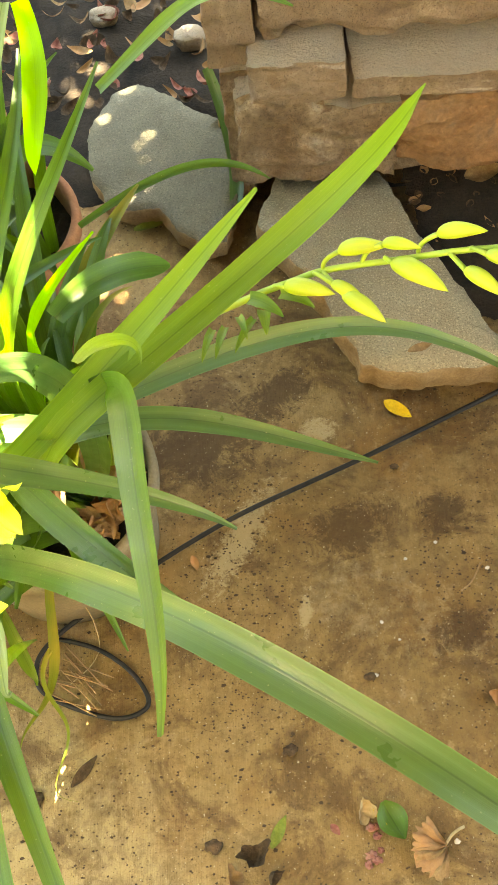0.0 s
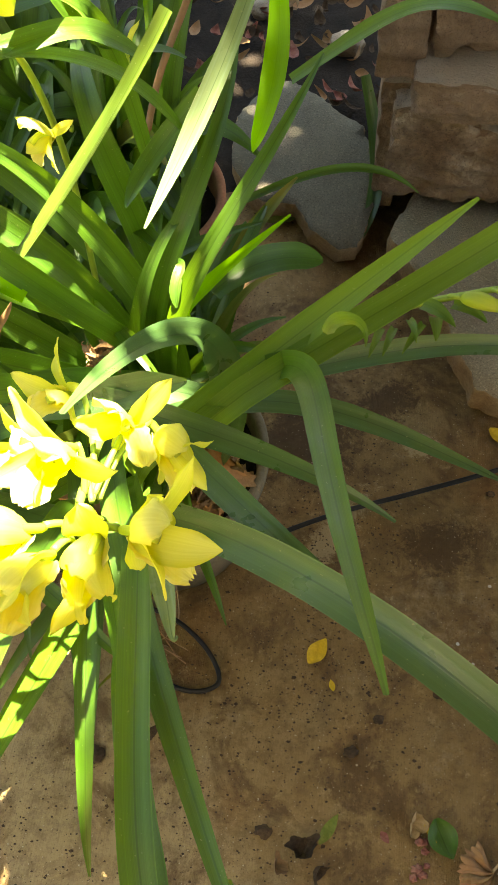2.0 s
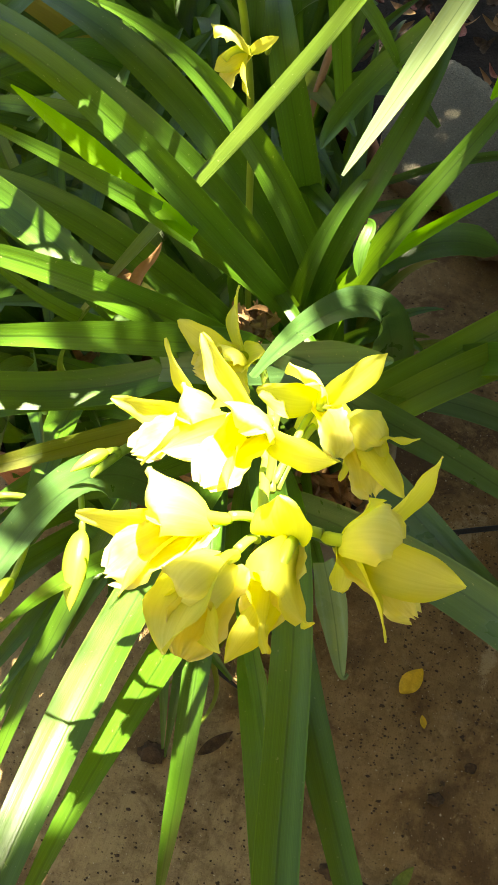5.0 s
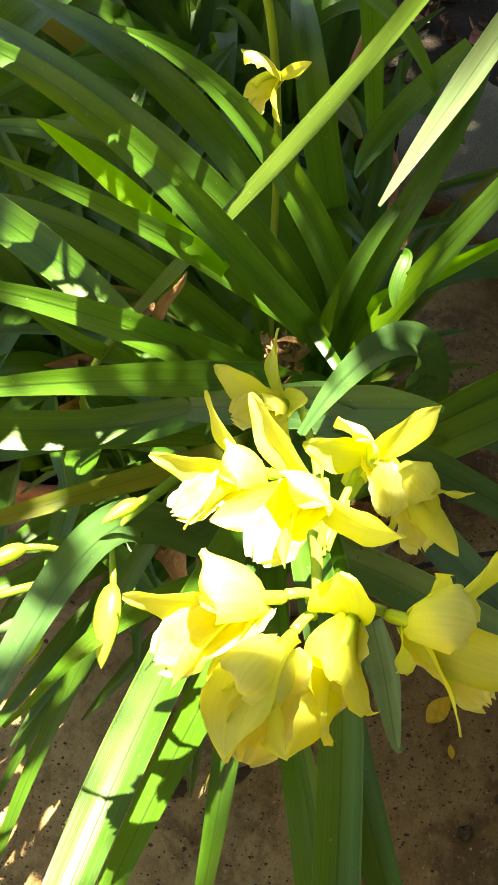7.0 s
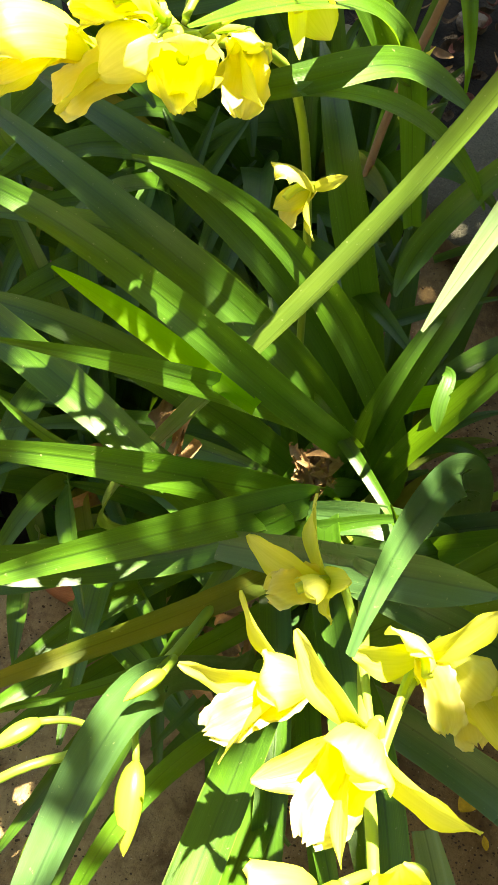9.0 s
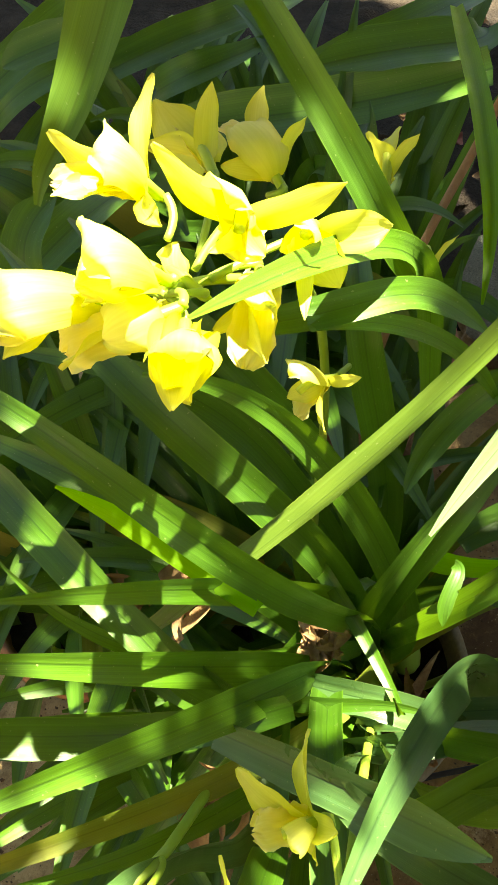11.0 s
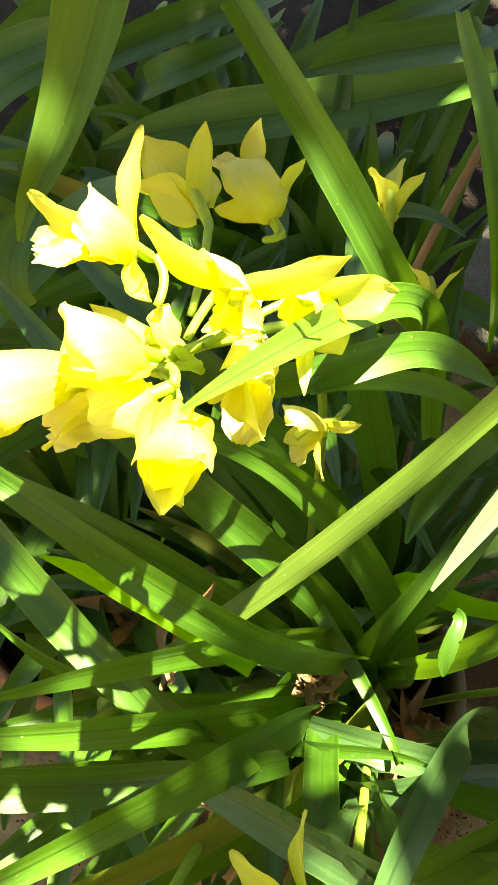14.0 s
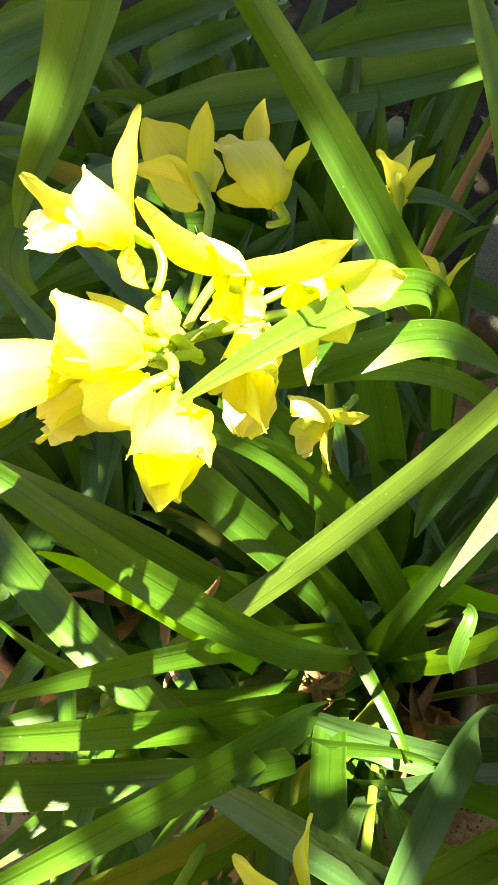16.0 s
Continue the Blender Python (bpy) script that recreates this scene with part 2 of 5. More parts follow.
def concrete_material():
    """Brushed patio concrete, stained brown, with dark specks and pale scuffs."""
    m, t, p = shader("stained_concrete")
    big = noise_of(t, 2.4, 6, 0.6, dist=0.6)
    mid = noise_of(t, 7, 8, 0.7, dist=0.5)
    fine = noise_of(t, 170, 5, 0.75)
    brush = noise_of(t, 70, 3, 0.6, stretch=(6, 0.3, 1))
    base = ramp(t, big, [(0.3, (0.189, 0.109, 0.0336)), (0.5, (0.308, 0.193, 0.0697)), (0.7, (0.418, 0.287, 0.118))])
    # turns paler tan towards low x and y, broken up by noise
    xyz = t.nodes.new("ShaderNodeSeparateXYZ")
    t.links.new(t.nodes.new("ShaderNodeTexCoord").outputs["Object"], xyz.inputs[0])
    run = add(t, "Math")
    run.operation = "MULTIPLY_ADD"
    run.inputs[1].default_value = 1.3
    t.links.new(xyz.outputs[0], run.inputs[0])
    t.links.new(xyz.outputs[1], run.inputs[2])
    tan_fade = t.nodes.new("ShaderNodeMath")
    tan_fade.operation = "MULTIPLY_ADD"
    tan_fade.inputs[1].default_value = 0.9
    t.links.new(noise_of(t, 3.6, 5, 0.6, dist=0.5), tan_fade.inputs[0])
    t.links.new(run.outputs[0], tan_fade.inputs[2])
    base = mixc(t, ramp(t, tan_fade.outputs[0], [(0.75, (0.85,) * 3), (1.0, (0, 0, 0))]), base, (0.448, 0.327, 0.151))
    base = mixc(t, ramp(t, mid, [(0.5, (0, 0, 0)), (0.6, (0.7,) * 3)]), base, (0.0845, 0.0396, 0.0118))
    base = mixc(t, ramp(t, noise_of(t, 3.1, 5, 0.6, dist=0.8), [(0.52, (0, 0, 0)), (0.7, (0.45,) * 3)]), base, (0.318, 0.144, 0.0336))
    scuff = t.nodes.new("ShaderNodeMath")
    scuff.operation = "MULTIPLY"
    t.links.new(noise_of(t, 4.3, 4, 0.6, dist=0.9), scuff.inputs[0])
    t.links.new(noise_of(t, 30, 8, 0.8), scuff.inputs[1])
    base = mixc(t, ramp(t, scuff.outputs[0], [(0.29, (0, 0, 0)), (0.38, (0.5,) * 3)]), base, (0.418, 0.307, 0.16))
    base = mixc(t, ramp(t, brush, [(0.38, (0.12,) * 3), (0.6, (0, 0, 0))]), base, (0.12, 0.0643, 0.021))
    base = mixc(t, ramp(t, noise_of(t, 26, 8, 0.78), [(0.38, (0.55,) * 3), (0.55, (0, 0, 0))]), base, (0.12, 0.0673, 0.0235))
    base = mixc(t, ramp(t, noise_of(t, 34, 8, 0.78, dist=0.3), [(0.56, (0, 0, 0)), (0.68, (0.6,) * 3)]), base, (0.477, 0.327, 0.139))

    def stain(base, x, y, rx, ry, angle, colour, most, grain):
        """A stain or scuff with a place and shape of its own, broken up by grain."""
        mp = t.nodes.new("ShaderNodeMapping")
        mp.vector_type = "TEXTURE"
        mp.inputs["Location"].default_value = (x, y, 0)
        mp.inputs["Rotation"].default_value = (0, 0, radians(angle))
        mp.inputs["Scale"].default_value = (rx, ry, 1)
        t.links.new(t.nodes.new("ShaderNodeTexCoord").outputs["Object"], mp.inputs[0])
        ball = t.nodes.new("ShaderNodeTexGradient")
        ball.gradient_type = "SPHERICAL"
        t.links.new(mp.outputs[0], ball.inputs[0])
        f = add(t, "Math")
        f.operation = "MULTIPLY_ADD"
        f.inputs[1].default_value = 0.4
        t.links.new(ball.outputs["Fac"], f.inputs[0])
        t.links.new(noise_of(t, grain, 9, 0.85, dist=0.6), f.inputs[2])
        return mixc(t, ramp(t, f.outputs[0], [(0.66, (0, 0, 0)), (0.78, (most,) * 3)]), base, colour)

    pale, dark = (0.497, 0.376, 0.193), (0.0696, 0.0337, 0.0101)
    base = stain(base, 0.11, 0.86, 0.21, 0.055, 59, pale, 0.75, 55)
    base = stain(base, 0.215, 0.72, 0.07, 0.02, 83, pale, 0.7, 60)
    base = stain(base, 0.30, 0.87, 0.13, 0.1, 20, dark, 0.75, 26)
    base = stain(base, 0.468, 0.894, 0.09, 0.07, 0, dark, 0.75, 30)
    base = stain(base, 0.474, 0.678, 0.09, 0.06, 30, dark, 0.75, 30)
    base = stain(base, 0.04, 1.05, 0.22, 0.16, 0, dark, 0.8, 22)
    base = stain(base, 0.19, 1.15, 0.16, 0.08, 40, dark, 0.8, 24)
    base = stain(base, 0.26, 1.07, 0.06, 0.05, 0, pale, 0.8, 60)
    patch = ramp(t, noise_of(t, 5, 4, 0.6, dist=0.4), [(0.42, (0.1,) * 3), (0.6, (1, 1, 1))])
    speck = mixc(t, patch, (0.0, 0.0, 0.0), ramp(t, noise_of(t, 230, 4, 0.7), [(0.6, (0, 0, 0)), (0.65, (0.9,) * 3)]))
    base = mixc(t, speck, base, (0.0596, 0.0296, 0.0101))
    base = mixc(t, ramp(t, fine, [(0.35, (0.6,) * 3), (0.41, (0, 0, 0))]), base, (0.0696, 0.0376, 0.0134))
    base = mixc(t, ramp(t, noise_of(t, 210, 2, 0.5), [(0.69, (0, 0, 0)), (0.72, (0.8,) * 3)]), base, (0.547, 0.455, 0.286))
    t.links.new(base, p.inputs["Base Color"])
    p.inputs["Roughness"].default_value = 0.82
    p.inputs["Specular IOR Level"].default_value = 0.3
    s = add(t, "Math")
    t.links.new(fine, s.inputs[0])
    t.links.new(brush, s.inputs[1])
    bump(t, p, s.outputs[0], 0.5, 0.003)
    return m


CONCRETE = concrete_material()


# ---- builders ----
def mesh_of(name, verts, faces, mat, uvs=None, smooth=True):
    me = bpy.data.meshes.new(name)
    me.from_pydata([tuple(v) for v in verts], [], faces)
    if uvs is not None:
        layer = me.uv_layers.new(name="UVMap")
        idx = np.empty(len(me.loops), dtype=np.int32)
        me.loops.foreach_get("vertex_index", idx)
        layer.data.foreach_set("uv", np.array(uvs, dtype=np.float32)[idx].ravel())
    me.polygons.foreach_set("use_smooth", [smooth] * len(me.polygons))
    me.materials.append(mat)
    me.update()
    return me


def part(name, me, parent=None, label="", m=None):
    ob = new(name, me)
    ob.parent = parent
    if m is not None:
        ob.matrix_basis = m
    return tagged(ob, label)


def thing(name, place, label, category, group="", kind=""):
    ob = new(name)
    ob.location = place
    ob.empty_display_size = 0.02
    return tagged(ob, label, category, group, kind)


def bezier(p, n):
    p = [np.array(q, float) for q in p]
    s = np.linspace(0, 1, n)[:, None]
    m = len(p) - 1
    return sum(math.comb(m, i) * s ** i * (1 - s) ** (m - i) * q for i, q in enumerate(p))


FACING = np.array((0.0, -0.5, 0.87))
rng = np.random.default_rng(4)


def strap(line, width, fold, turn, tip, base, ripple=0.0):
    """Verts, faces and uvs of a strap leaf along a line: keeled across, tapered to its tip."""
    n = len(line)
    tan = np.gradient(line, axis=0)
    tan /= np.linalg.norm(tan, axis=1)[:, None] + 1e-9
    run = np.r_[0, np.cumsum(np.linalg.norm(np.diff(line, axis=0), axis=1))]
    s = run / run[-1]
    verts, uvs = [], []
    prev = None
    ph = rng.uniform(0, 6)
    for i in range(n):
        side = np.cross(tan[i], FACING)
        ln = np.linalg.norm(side)
        if prev is not None:
            side = side / max(ln, 1e-6)
            if side @ prev < 0:
                side = -side
            side = 0.6 * side * min(1, ln * 3) + 0.4 * prev
        side = side - tan[i] * (side @ tan[i])
        side /= np.linalg.norm(side) + 1e-9
        prev = side
        nor = np.cross(side, tan[i])
        if nor @ FACING < 0:
            nor = -nor
        a = radians(turn * (0.3 + 0.7 * s[i]))
        sd, nr = side * math.cos(a) + nor * math.sin(a), nor * math.cos(a) - side * math.sin(a)
        w = width / 2 * min(1.0, base + (1 - base) * min(1, s[i] / 0.35))
        w *= min(1.0, max(0.03, (1 - s[i]) / tip) ** 0.62) if s[i] > 1 - tip else 1.0
        for u in (-1, -0.55, 0, 0.55, 1):
            lift = 1.15 * fold * w * (abs(u) - 0.25 * u * u) + ripple * w * u * math.sin(run[i] * 40 + ph)
            verts.append(line[i] + sd * (u * w) + nr * lift)
            uvs.append((0.5 + 0.5 * u * w / (width / 2), run[i] * 12))
    faces = [(5 * i + j, 5 * i + j + 1, 5 * i + j + 6, 5 * i + j + 5) for i in range(n - 1) for j in range(4)]
    return verts, faces, uvs


def leaf(parent, points, width, mat=None, root=None, turn=0, tip=0.3, base=0.7, fold=0.5, grow=0.0, label="", name="leaf"):
    """A strap leaf drawn by its control points; root: where it leaves the pot; grow: how far it goes on past the last."""
    line = bezier(points, 30)
    if grow:
        end, way = line[-1], (line[-1] - line[-4]) / 3
        bend = np.array((0, 0, -0.0012))
        extra = []
        for k in range(int(grow)):
            way = way + bend
            end = end + way
            extra.append(end)
        line = np.vstack([line, extra])
    if root is not None:
        t0 = line[1] - line[0]
        t0 /= np.linalg.norm(t0) + 1e-9
        gap = np.linalg.norm(np.array(root) - line[0])
        low = bezier((root, line[0] - t0 * min(0.15, gap * 0.4), line[0]), 9)
        line = np.vstack([low[:-1], line])
    o = np.array(parent.location)
    v, f, uv = strap(line - o, width, fold, turn, tip, base, 0.06)
    return part(name, mesh_of(name, v, f, mat or LEAF, uv), parent, label)


def tube(points, radius, mat, sides=10, name="tube", taper=1.0, cap=True):
    line = np.array(points, float)
    n = len(line)
    tan = np.gradient(line, axis=0)
    tan /= np.linalg.norm(tan, axis=1)[:, None] + 1e-9
    ref = np.array((0.3, 0.2, 0.93))
    verts, uvs = [], []
    x = np.cross(tan[0], ref)
    for i in range(n):
        x = x - tan[i] * (x @ tan[i])
        x /= np.linalg.norm(x) + 1e-9
        y = np.cross(tan[i], x)
        r = (radius[i] if isinstance(radius, (list, tuple, np.ndarray)) else radius) * (1 + (taper - 1) * i / (n - 1))
        for k in range(sides):
            a = 2 * math.pi * k / sides
            verts.append(line[i] + r * (math.cos(a) * x + math.sin(a) * y))
            uvs.append((k / sides, i / (n - 1)))
    faces = [(i * sides + k, i * sides + (k + 1) % sides, (i + 1) * sides + (k + 1) % sides, (i + 1) * sides + k)
             for i in range(n - 1) for k in range(sides)]
    if cap:
        faces += [tuple(range(sides))[::-1], tuple(range((n - 1) * sides, n * sides))]
    return mesh_of(name, verts, faces, mat, uvs)


def smooth_line(points, n):
    """A round line through the points."""
    p = np.array(points, float)
    p = np.vstack([2 * p[0] - p[1], p, 2 * p[-1] - p[-2]])
    out = []
    per = max(2, n // (len(p) - 3))
    for i in range(1, len(p) - 2):
        for s in np.linspace(0, 1, per, endpoint=False):
            out.append(0.5 * (2 * p[i] + (p[i + 1] - p[i - 1]) * s + (2 * p[i - 1] - 5 * p[i] + 4 * p[i + 1] - p[i + 2]) * s * s
                              + (3 * p[i] - p[i - 1] - 3 * p[i + 1] + p[i + 2]) * s ** 3))
    out.append(p[-2])
    return np.array(out)


def rock(name, lo, hi, mat, seed, rough=0.06, cuts=7, layers=0.0):
    """A block with chipped edges and an uneven, layered face, between two corners of space."""
    bm = bmesh.new()
    bmesh.ops.create_cube(bm, size=2)
    if cuts > 1:
        bmesh.ops.subdivide_edges(bm, edges=bm.edges[:], cuts=cuts, use_grid_fill=True)
    c = (Vector(lo) + Vector(hi)) / 2
    h = (Vector(hi) - Vector(lo)) / 2
    size = min(h)
    rim = set()
    for v in bm.verts:
        q = v.co.copy()
        away = sum(1 for a in q if abs(a) > 0.99)
        if away >= 2:
            rim.add(v)
        p = Vector((q.x * h.x, q.y * h.y, q.z * h.z))
        s = Vector((seed, 3.1 * seed, 1.7))
        d = noise.noise_vector(p * 7 + s) * rough * size * 1.5 + noise.noise_vector(p * 26 + s) * rough * size * 0.5
        near = max(abs(a) if abs(a) < 0.99 else 0 for a in q) if away == 1 else 1
        chip = max(0, noise.noise(p * 30 + s) + 0.1) * rough * size * 1.1
        if near > 0.8:
            d -= Vector((q.x * (abs(q.x) > 0.8), q.y * (abs(q.y) > 0.8), q.z * (abs(q.z) > 0.8))) * chip * (near - 0.8) * 5
        if layers:
            d.y += layers * (round(3 * noise.noise(Vector((p.x * 5 + seed, seed, p.z * 38)))) / 3 + 0.3 * noise.noise(Vector((p.x * 40, p.y * 40, p.z * 90 + seed))))
        v.co = c + p + d
    for e in bm.edges:
        e.smooth = not (e.verts[0] in rim and e.verts[1] in rim)
    me = bpy.data.meshes.new(name)
    bm.to_mesh(me)
    bm.free()
    me.polygons.foreach_set("use_smooth", [True] * len(me.polygons))
    me.materials.append(mat)
    return me


def lump(name, x, y, z, size, flat, mat, seed, rough=0.45):
    """A rounded, crumbly lump resting at height z."""
    bm = bmesh.new()
    bmesh.ops.create_icosphere(bm, subdivisions=3, radius=1)
    for v in bm.verts:
        p = v.co.copy()
        s = Vector((seed, 2 * seed, 5))
        v.co = p * (1 + rough * noise.noise(p * 1.7 + s) + 0.6 * rough * noise.noise(p * 4.5 + s))
        v.co = Vector((v.co.x * size * 0.62, v.co.y * size * 0.5, max(-0.8, v.co.z) * size * 0.5 * flat)) + Vector((x, y, z + 0.4 * size * flat))
    me = bpy.data.meshes.new(name)
    bm.to_mesh(me)
    bm.free()
    me.polygons.foreach_set("use_smooth", [True] * len(me.polygons))
    me.materials.append(mat)
    return me


def flagstone(name, outline, z0, z1, seed, top, side):
    """A flat stone: an uneven outline, a rough broken edge and a nearly level top."""
    o = np.array(outline, float)
    c = o.mean(0)
    ring = []
    for i in range(len(o)):
        a, b = o[i], o[(i + 1) % len(o)]
        for s in np.linspace(0, 1, 16, endpoint=False):
            p = a + (b - a) * s
            w = noise.noise_vector(Vector((p[0] * 22, p[1] * 22, seed)))
            w2 = noise.noise_vector(Vector((p[0] * 75, p[1] * 75, seed)))
            ring.append(p + np.array((w.x, w.y)) * 0.008 + np.array((w2.x, w2.y)) * 0.004)
    ring = np.array(ring)
    n = len(ring)
    verts, faces, mats = [], [], []
    for k, (f, z) in enumerate(((0.96, z0), (1.0, z0 + 0.3 * (z1 - z0)), (1.004, z0 + 0.75 * (z1 - z0)), (0.995, z1), (0.8, z1 + 0.003), (0.45, z1 + 0.004))):
        for p in ring:
            q = c + (p - c) * f
            e = noise.noise(Vector((q[0] * 40, q[1] * 40, z * 60 + seed)))
            verts.append((q[0] + (0.009 * e if 0 < k < 3 else 0), q[1] + (0.009 * e if 0 < k < 3 else 0), z + (0.0015 * e if k > 2 else 0)))
    for k in range(5):
        for i in range(n):
            faces.append((k * n + i, k * n + (i + 1) % n, (k + 1) * n + (i + 1) % n, (k + 1) * n + i))
            mats.append(1 if k < 3 else 0)
    faces.append(tuple(range(5 * n, 6 * n)))
    mats.append(0)
    me = mesh_of(name, verts, faces, top)
    me.materials.append(side)
    me.polygons.foreach_set("material_index", mats)
    return me


# ---- flowers ----
def tepal(line, inner, width, wrap, mat, name="petal", wide=0.5, tip=0.85, wave=0.03, twist=0.0, blunt=0.8, m=9):
    """A tepal along a line. inner: the side that its edges curl towards; wide: where along it is broadest."""
    n = len(line)
    tan = np.gradient(line, axis=0)
    tan /= np.linalg.norm(tan, axis=1)[:, None] + 1e-9
    verts, uvs = [], []
    nor = np.array(inner, float)
    for i in range(n):
        s = i / (n - 1)
        side = np.cross(tan[i], nor)
        side /= np.linalg.norm(side) + 1e-9
        nor = np.cross(side, tan[i])
        c = radians(twist * s)
        sd, nr = side * math.cos(c) + nor * math.sin(c), nor * math.cos(c) - side * math.sin(c)
        w = width / 2 * (0.3 if blunt > 0.7 else 0.42) + width / 2 * (0.7 if blunt > 0.7 else 0.58) * math.sin(min(1, s / wide) * math.pi / 2)
        w *= (1 if s < wide else max(0.03, 1 - ((s - wide) / (1 - wide)) ** (2.6 - tip)) ** blunt)
        g = max(0.05, wrap * (0.55 + 0.45 * math.sin(math.pi * min(1, s * 1.25))))
        for k in range(m):
            u = 2 * k / (m - 1) - 1
            dn = w * (1 - math.cos(g * u)) / g + wave * width * (math.sin(11 * s + 5 * u + 40 * width) * u * u + 0.9 * math.sin(17 * s + 2 * u) * u ** 4 * s) + 0.045 * width * (abs(u) ** 0.7 - 0.6) * math.sin(math.pi * s)
            verts.append(line[i] + sd * (w * math.sin(g * u) / g) + nr * dn)
            uvs.append((0.5 + u / 2, s))
    faces = [(i * m + k, i * m + k + 1, (i + 1) * m + k + 1, (i + 1) * m + k) for i in range(n - 1) for k in range(m - 1)]
    return verts, faces, uvs, mat, name


def lip_mesh(length, width, droop, seed):
    """The lip: a trough with raised side lobes that opens into a broad, frilled, turned-down front."""
    r = np.random.default_rng(seed)
    ph = r.uniform(0, 6, 3)
    verts, uvs = [], []
    n, m = 24, 31
    y = z = 0.0
    for i in range(n):
        s = i / (n - 1)
        a = radians(10 - droop * max(0, s - 0.4) / 0.6)
        if i:
            y += length / (n - 1) * math.cos(a)
            z += length / (n - 1) * math.sin(a)
        w = width / 2 * np.interp(s, (0, 0.15, 0.35, 0.55, 0.8, 0.93, 1), (0.5, 0.8, 0.98, 0.74, 0.86, 0.66, 0.3))
        side = 1.15 * max(0, 1 - s / 0.75) + 0.25
        for k in range(m):
            u = 2 * k / (m - 1) - 1
            e = max(abs(u) ** 5, s ** 9)
            arc = u * 9 + (s * 22 if u > 0 else -s * 22)
            fr = width * e * (0.05 * math.sin(0.8 * arc + ph[0]) + 0.022 * math.sin(1.7 * arc + ph[1]))
            ridge = 0.05 * width * math.exp(-((abs(u) - 0.2) / 0.1) ** 2) * math.sin(math.pi * min(1, s / 0.7))
            up = w * (1 - math.cos(u * side)) / side + fr + ridge
            verts.append((w * math.sin(u * side) / side * (1 + 0.05 * e * math.sin(arc * 1.7 + ph[2])), y - up * math.sin(a) + fr * 0.5, z + up * math.cos(a)))
            uvs.append((0.5 + u / 2, max(abs(u) ** 2.5, s ** 4)))
    faces = [(i * m + k, i * m + k + 1, (i + 1) * m + k + 1, (i + 1) * m + k) for i in range(n - 1) for k in range(m - 1)]
    return mesh_of("lip", verts, faces, LIP, uvs)


COLUMN = tube(smooth_line([(0, -0.013, -0.004), (0, -0.004, 0), (0, 0.008, 0.006), (0, 0.018, 0.007), (0, 0.026, 0.003)], 16), [0.002, 0.0026] + [0.0034] * 30, BUD, 10, "flower")


petal_rng = np.random.default_rng(21)


def unit(v):
    return np.array(v, float) / (np.linalg.norm(v) + 1e-9)


def bloom(parent, base, joint, hood, tepals, lip):
    """One flower. base: where its tepals meet; joint: where its stalk leaves the spike; hood: tip, crest and width of the
    upper sepal that arches over the column; tepals: tip and width of each other one; lip: its front and width."""
    r = petal_rng
    b = np.array(base, float)
    ways = [unit(np.array(q[0]) - b) for q in (lip, hood) if q] or [unit(np.array(q[0]) - b) for q in tepals]
    face = unit(sum(ways))
    top = np.array(hood[1]) - (b + np.array(hood[0])) / 2 if hood else np.array((0.0, 0.1, 1.0))
    top = unit(top - face * (top @ face))
    rot = Matrix((np.cross(face, top), face, top)).transposed().to_4x4()
    at = Matrix.Translation(Vector(base)) @ rot
    into = at.inverted()
    ob = part("flower", COLUMN, parent, "", Matrix.Translation(-parent.location) @ at)
    made = []
    if hood:
        tip, crest = np.array(hood[0]), np.array(hood[1])
        swell, run = (crest - (b + tip) / 2) / 0.95, tip - b
        line = bezier((b, b + swell + run * r.uniform(0.05, 0.18), tip + swell * 0.8, tip), 17)
        made.append(tepal(line, -swell, hood[2], r.uniform(0.85, 1.05), HOOD, "sepal", r.uniform(0.46, 0.56), 0.55, 0.06, r.uniform(-8, 8), 0.66, 11))
    for k, (tip, width) in enumerate(tepals):
        tip = np.array(tip)
        run = tip - b
        ln, d = np.linalg.norm(run), unit(run)
        out = unit(face - d * (face @ d))
        bow = r.uniform(0.08, 0.16)
        line = bezier((b, b + run * 0.3 + out * ln * bow, b + run * 0.7 + out * ln * bow, tip), 17)
        made.append(tepal(line, out, width, r.uniform(0.5, 0.95), PETAL, "petal" if k < 2 else "sepal", r.uniform(0.42, 0.55), r.uniform(0.74, 0.86), 0.05, r.uniform(-30, 30)))
    for v, f, uv, mat, name in made:
        part(name, mesh_of(name, [into @ Vector(p) for p in v], f, mat, uv), ob)
    if lip:
        run = np.array(lip[0]) - b
        d = unit(run)
        up = unit(top - d * (top @ d))
        m = Matrix((np.cross(d, up), d, up)).transposed().to_4x4()
        part("lip", lip_mesh(1.12 * np.linalg.norm(run), lip[1], r.uniform(45, 70), int(r.integers(999))), ob, "cream frilled lip", into @ Matrix.Translation(Vector(base)) @ m @ pose(0, 0, -0.004, 8, 0, 0))
    q = np.array(joint)
    end = b - face * 0.011
    line = bezier((q, (end - face * 0.02 + q) / 2 + np.array((0, 0, 0.006)), end), 12) - np.array(parent.location)
    part("flower_stalk", tube(line, 0.0023, STEM, 8, "flower_stalk", 1.2), parent)
    return ob


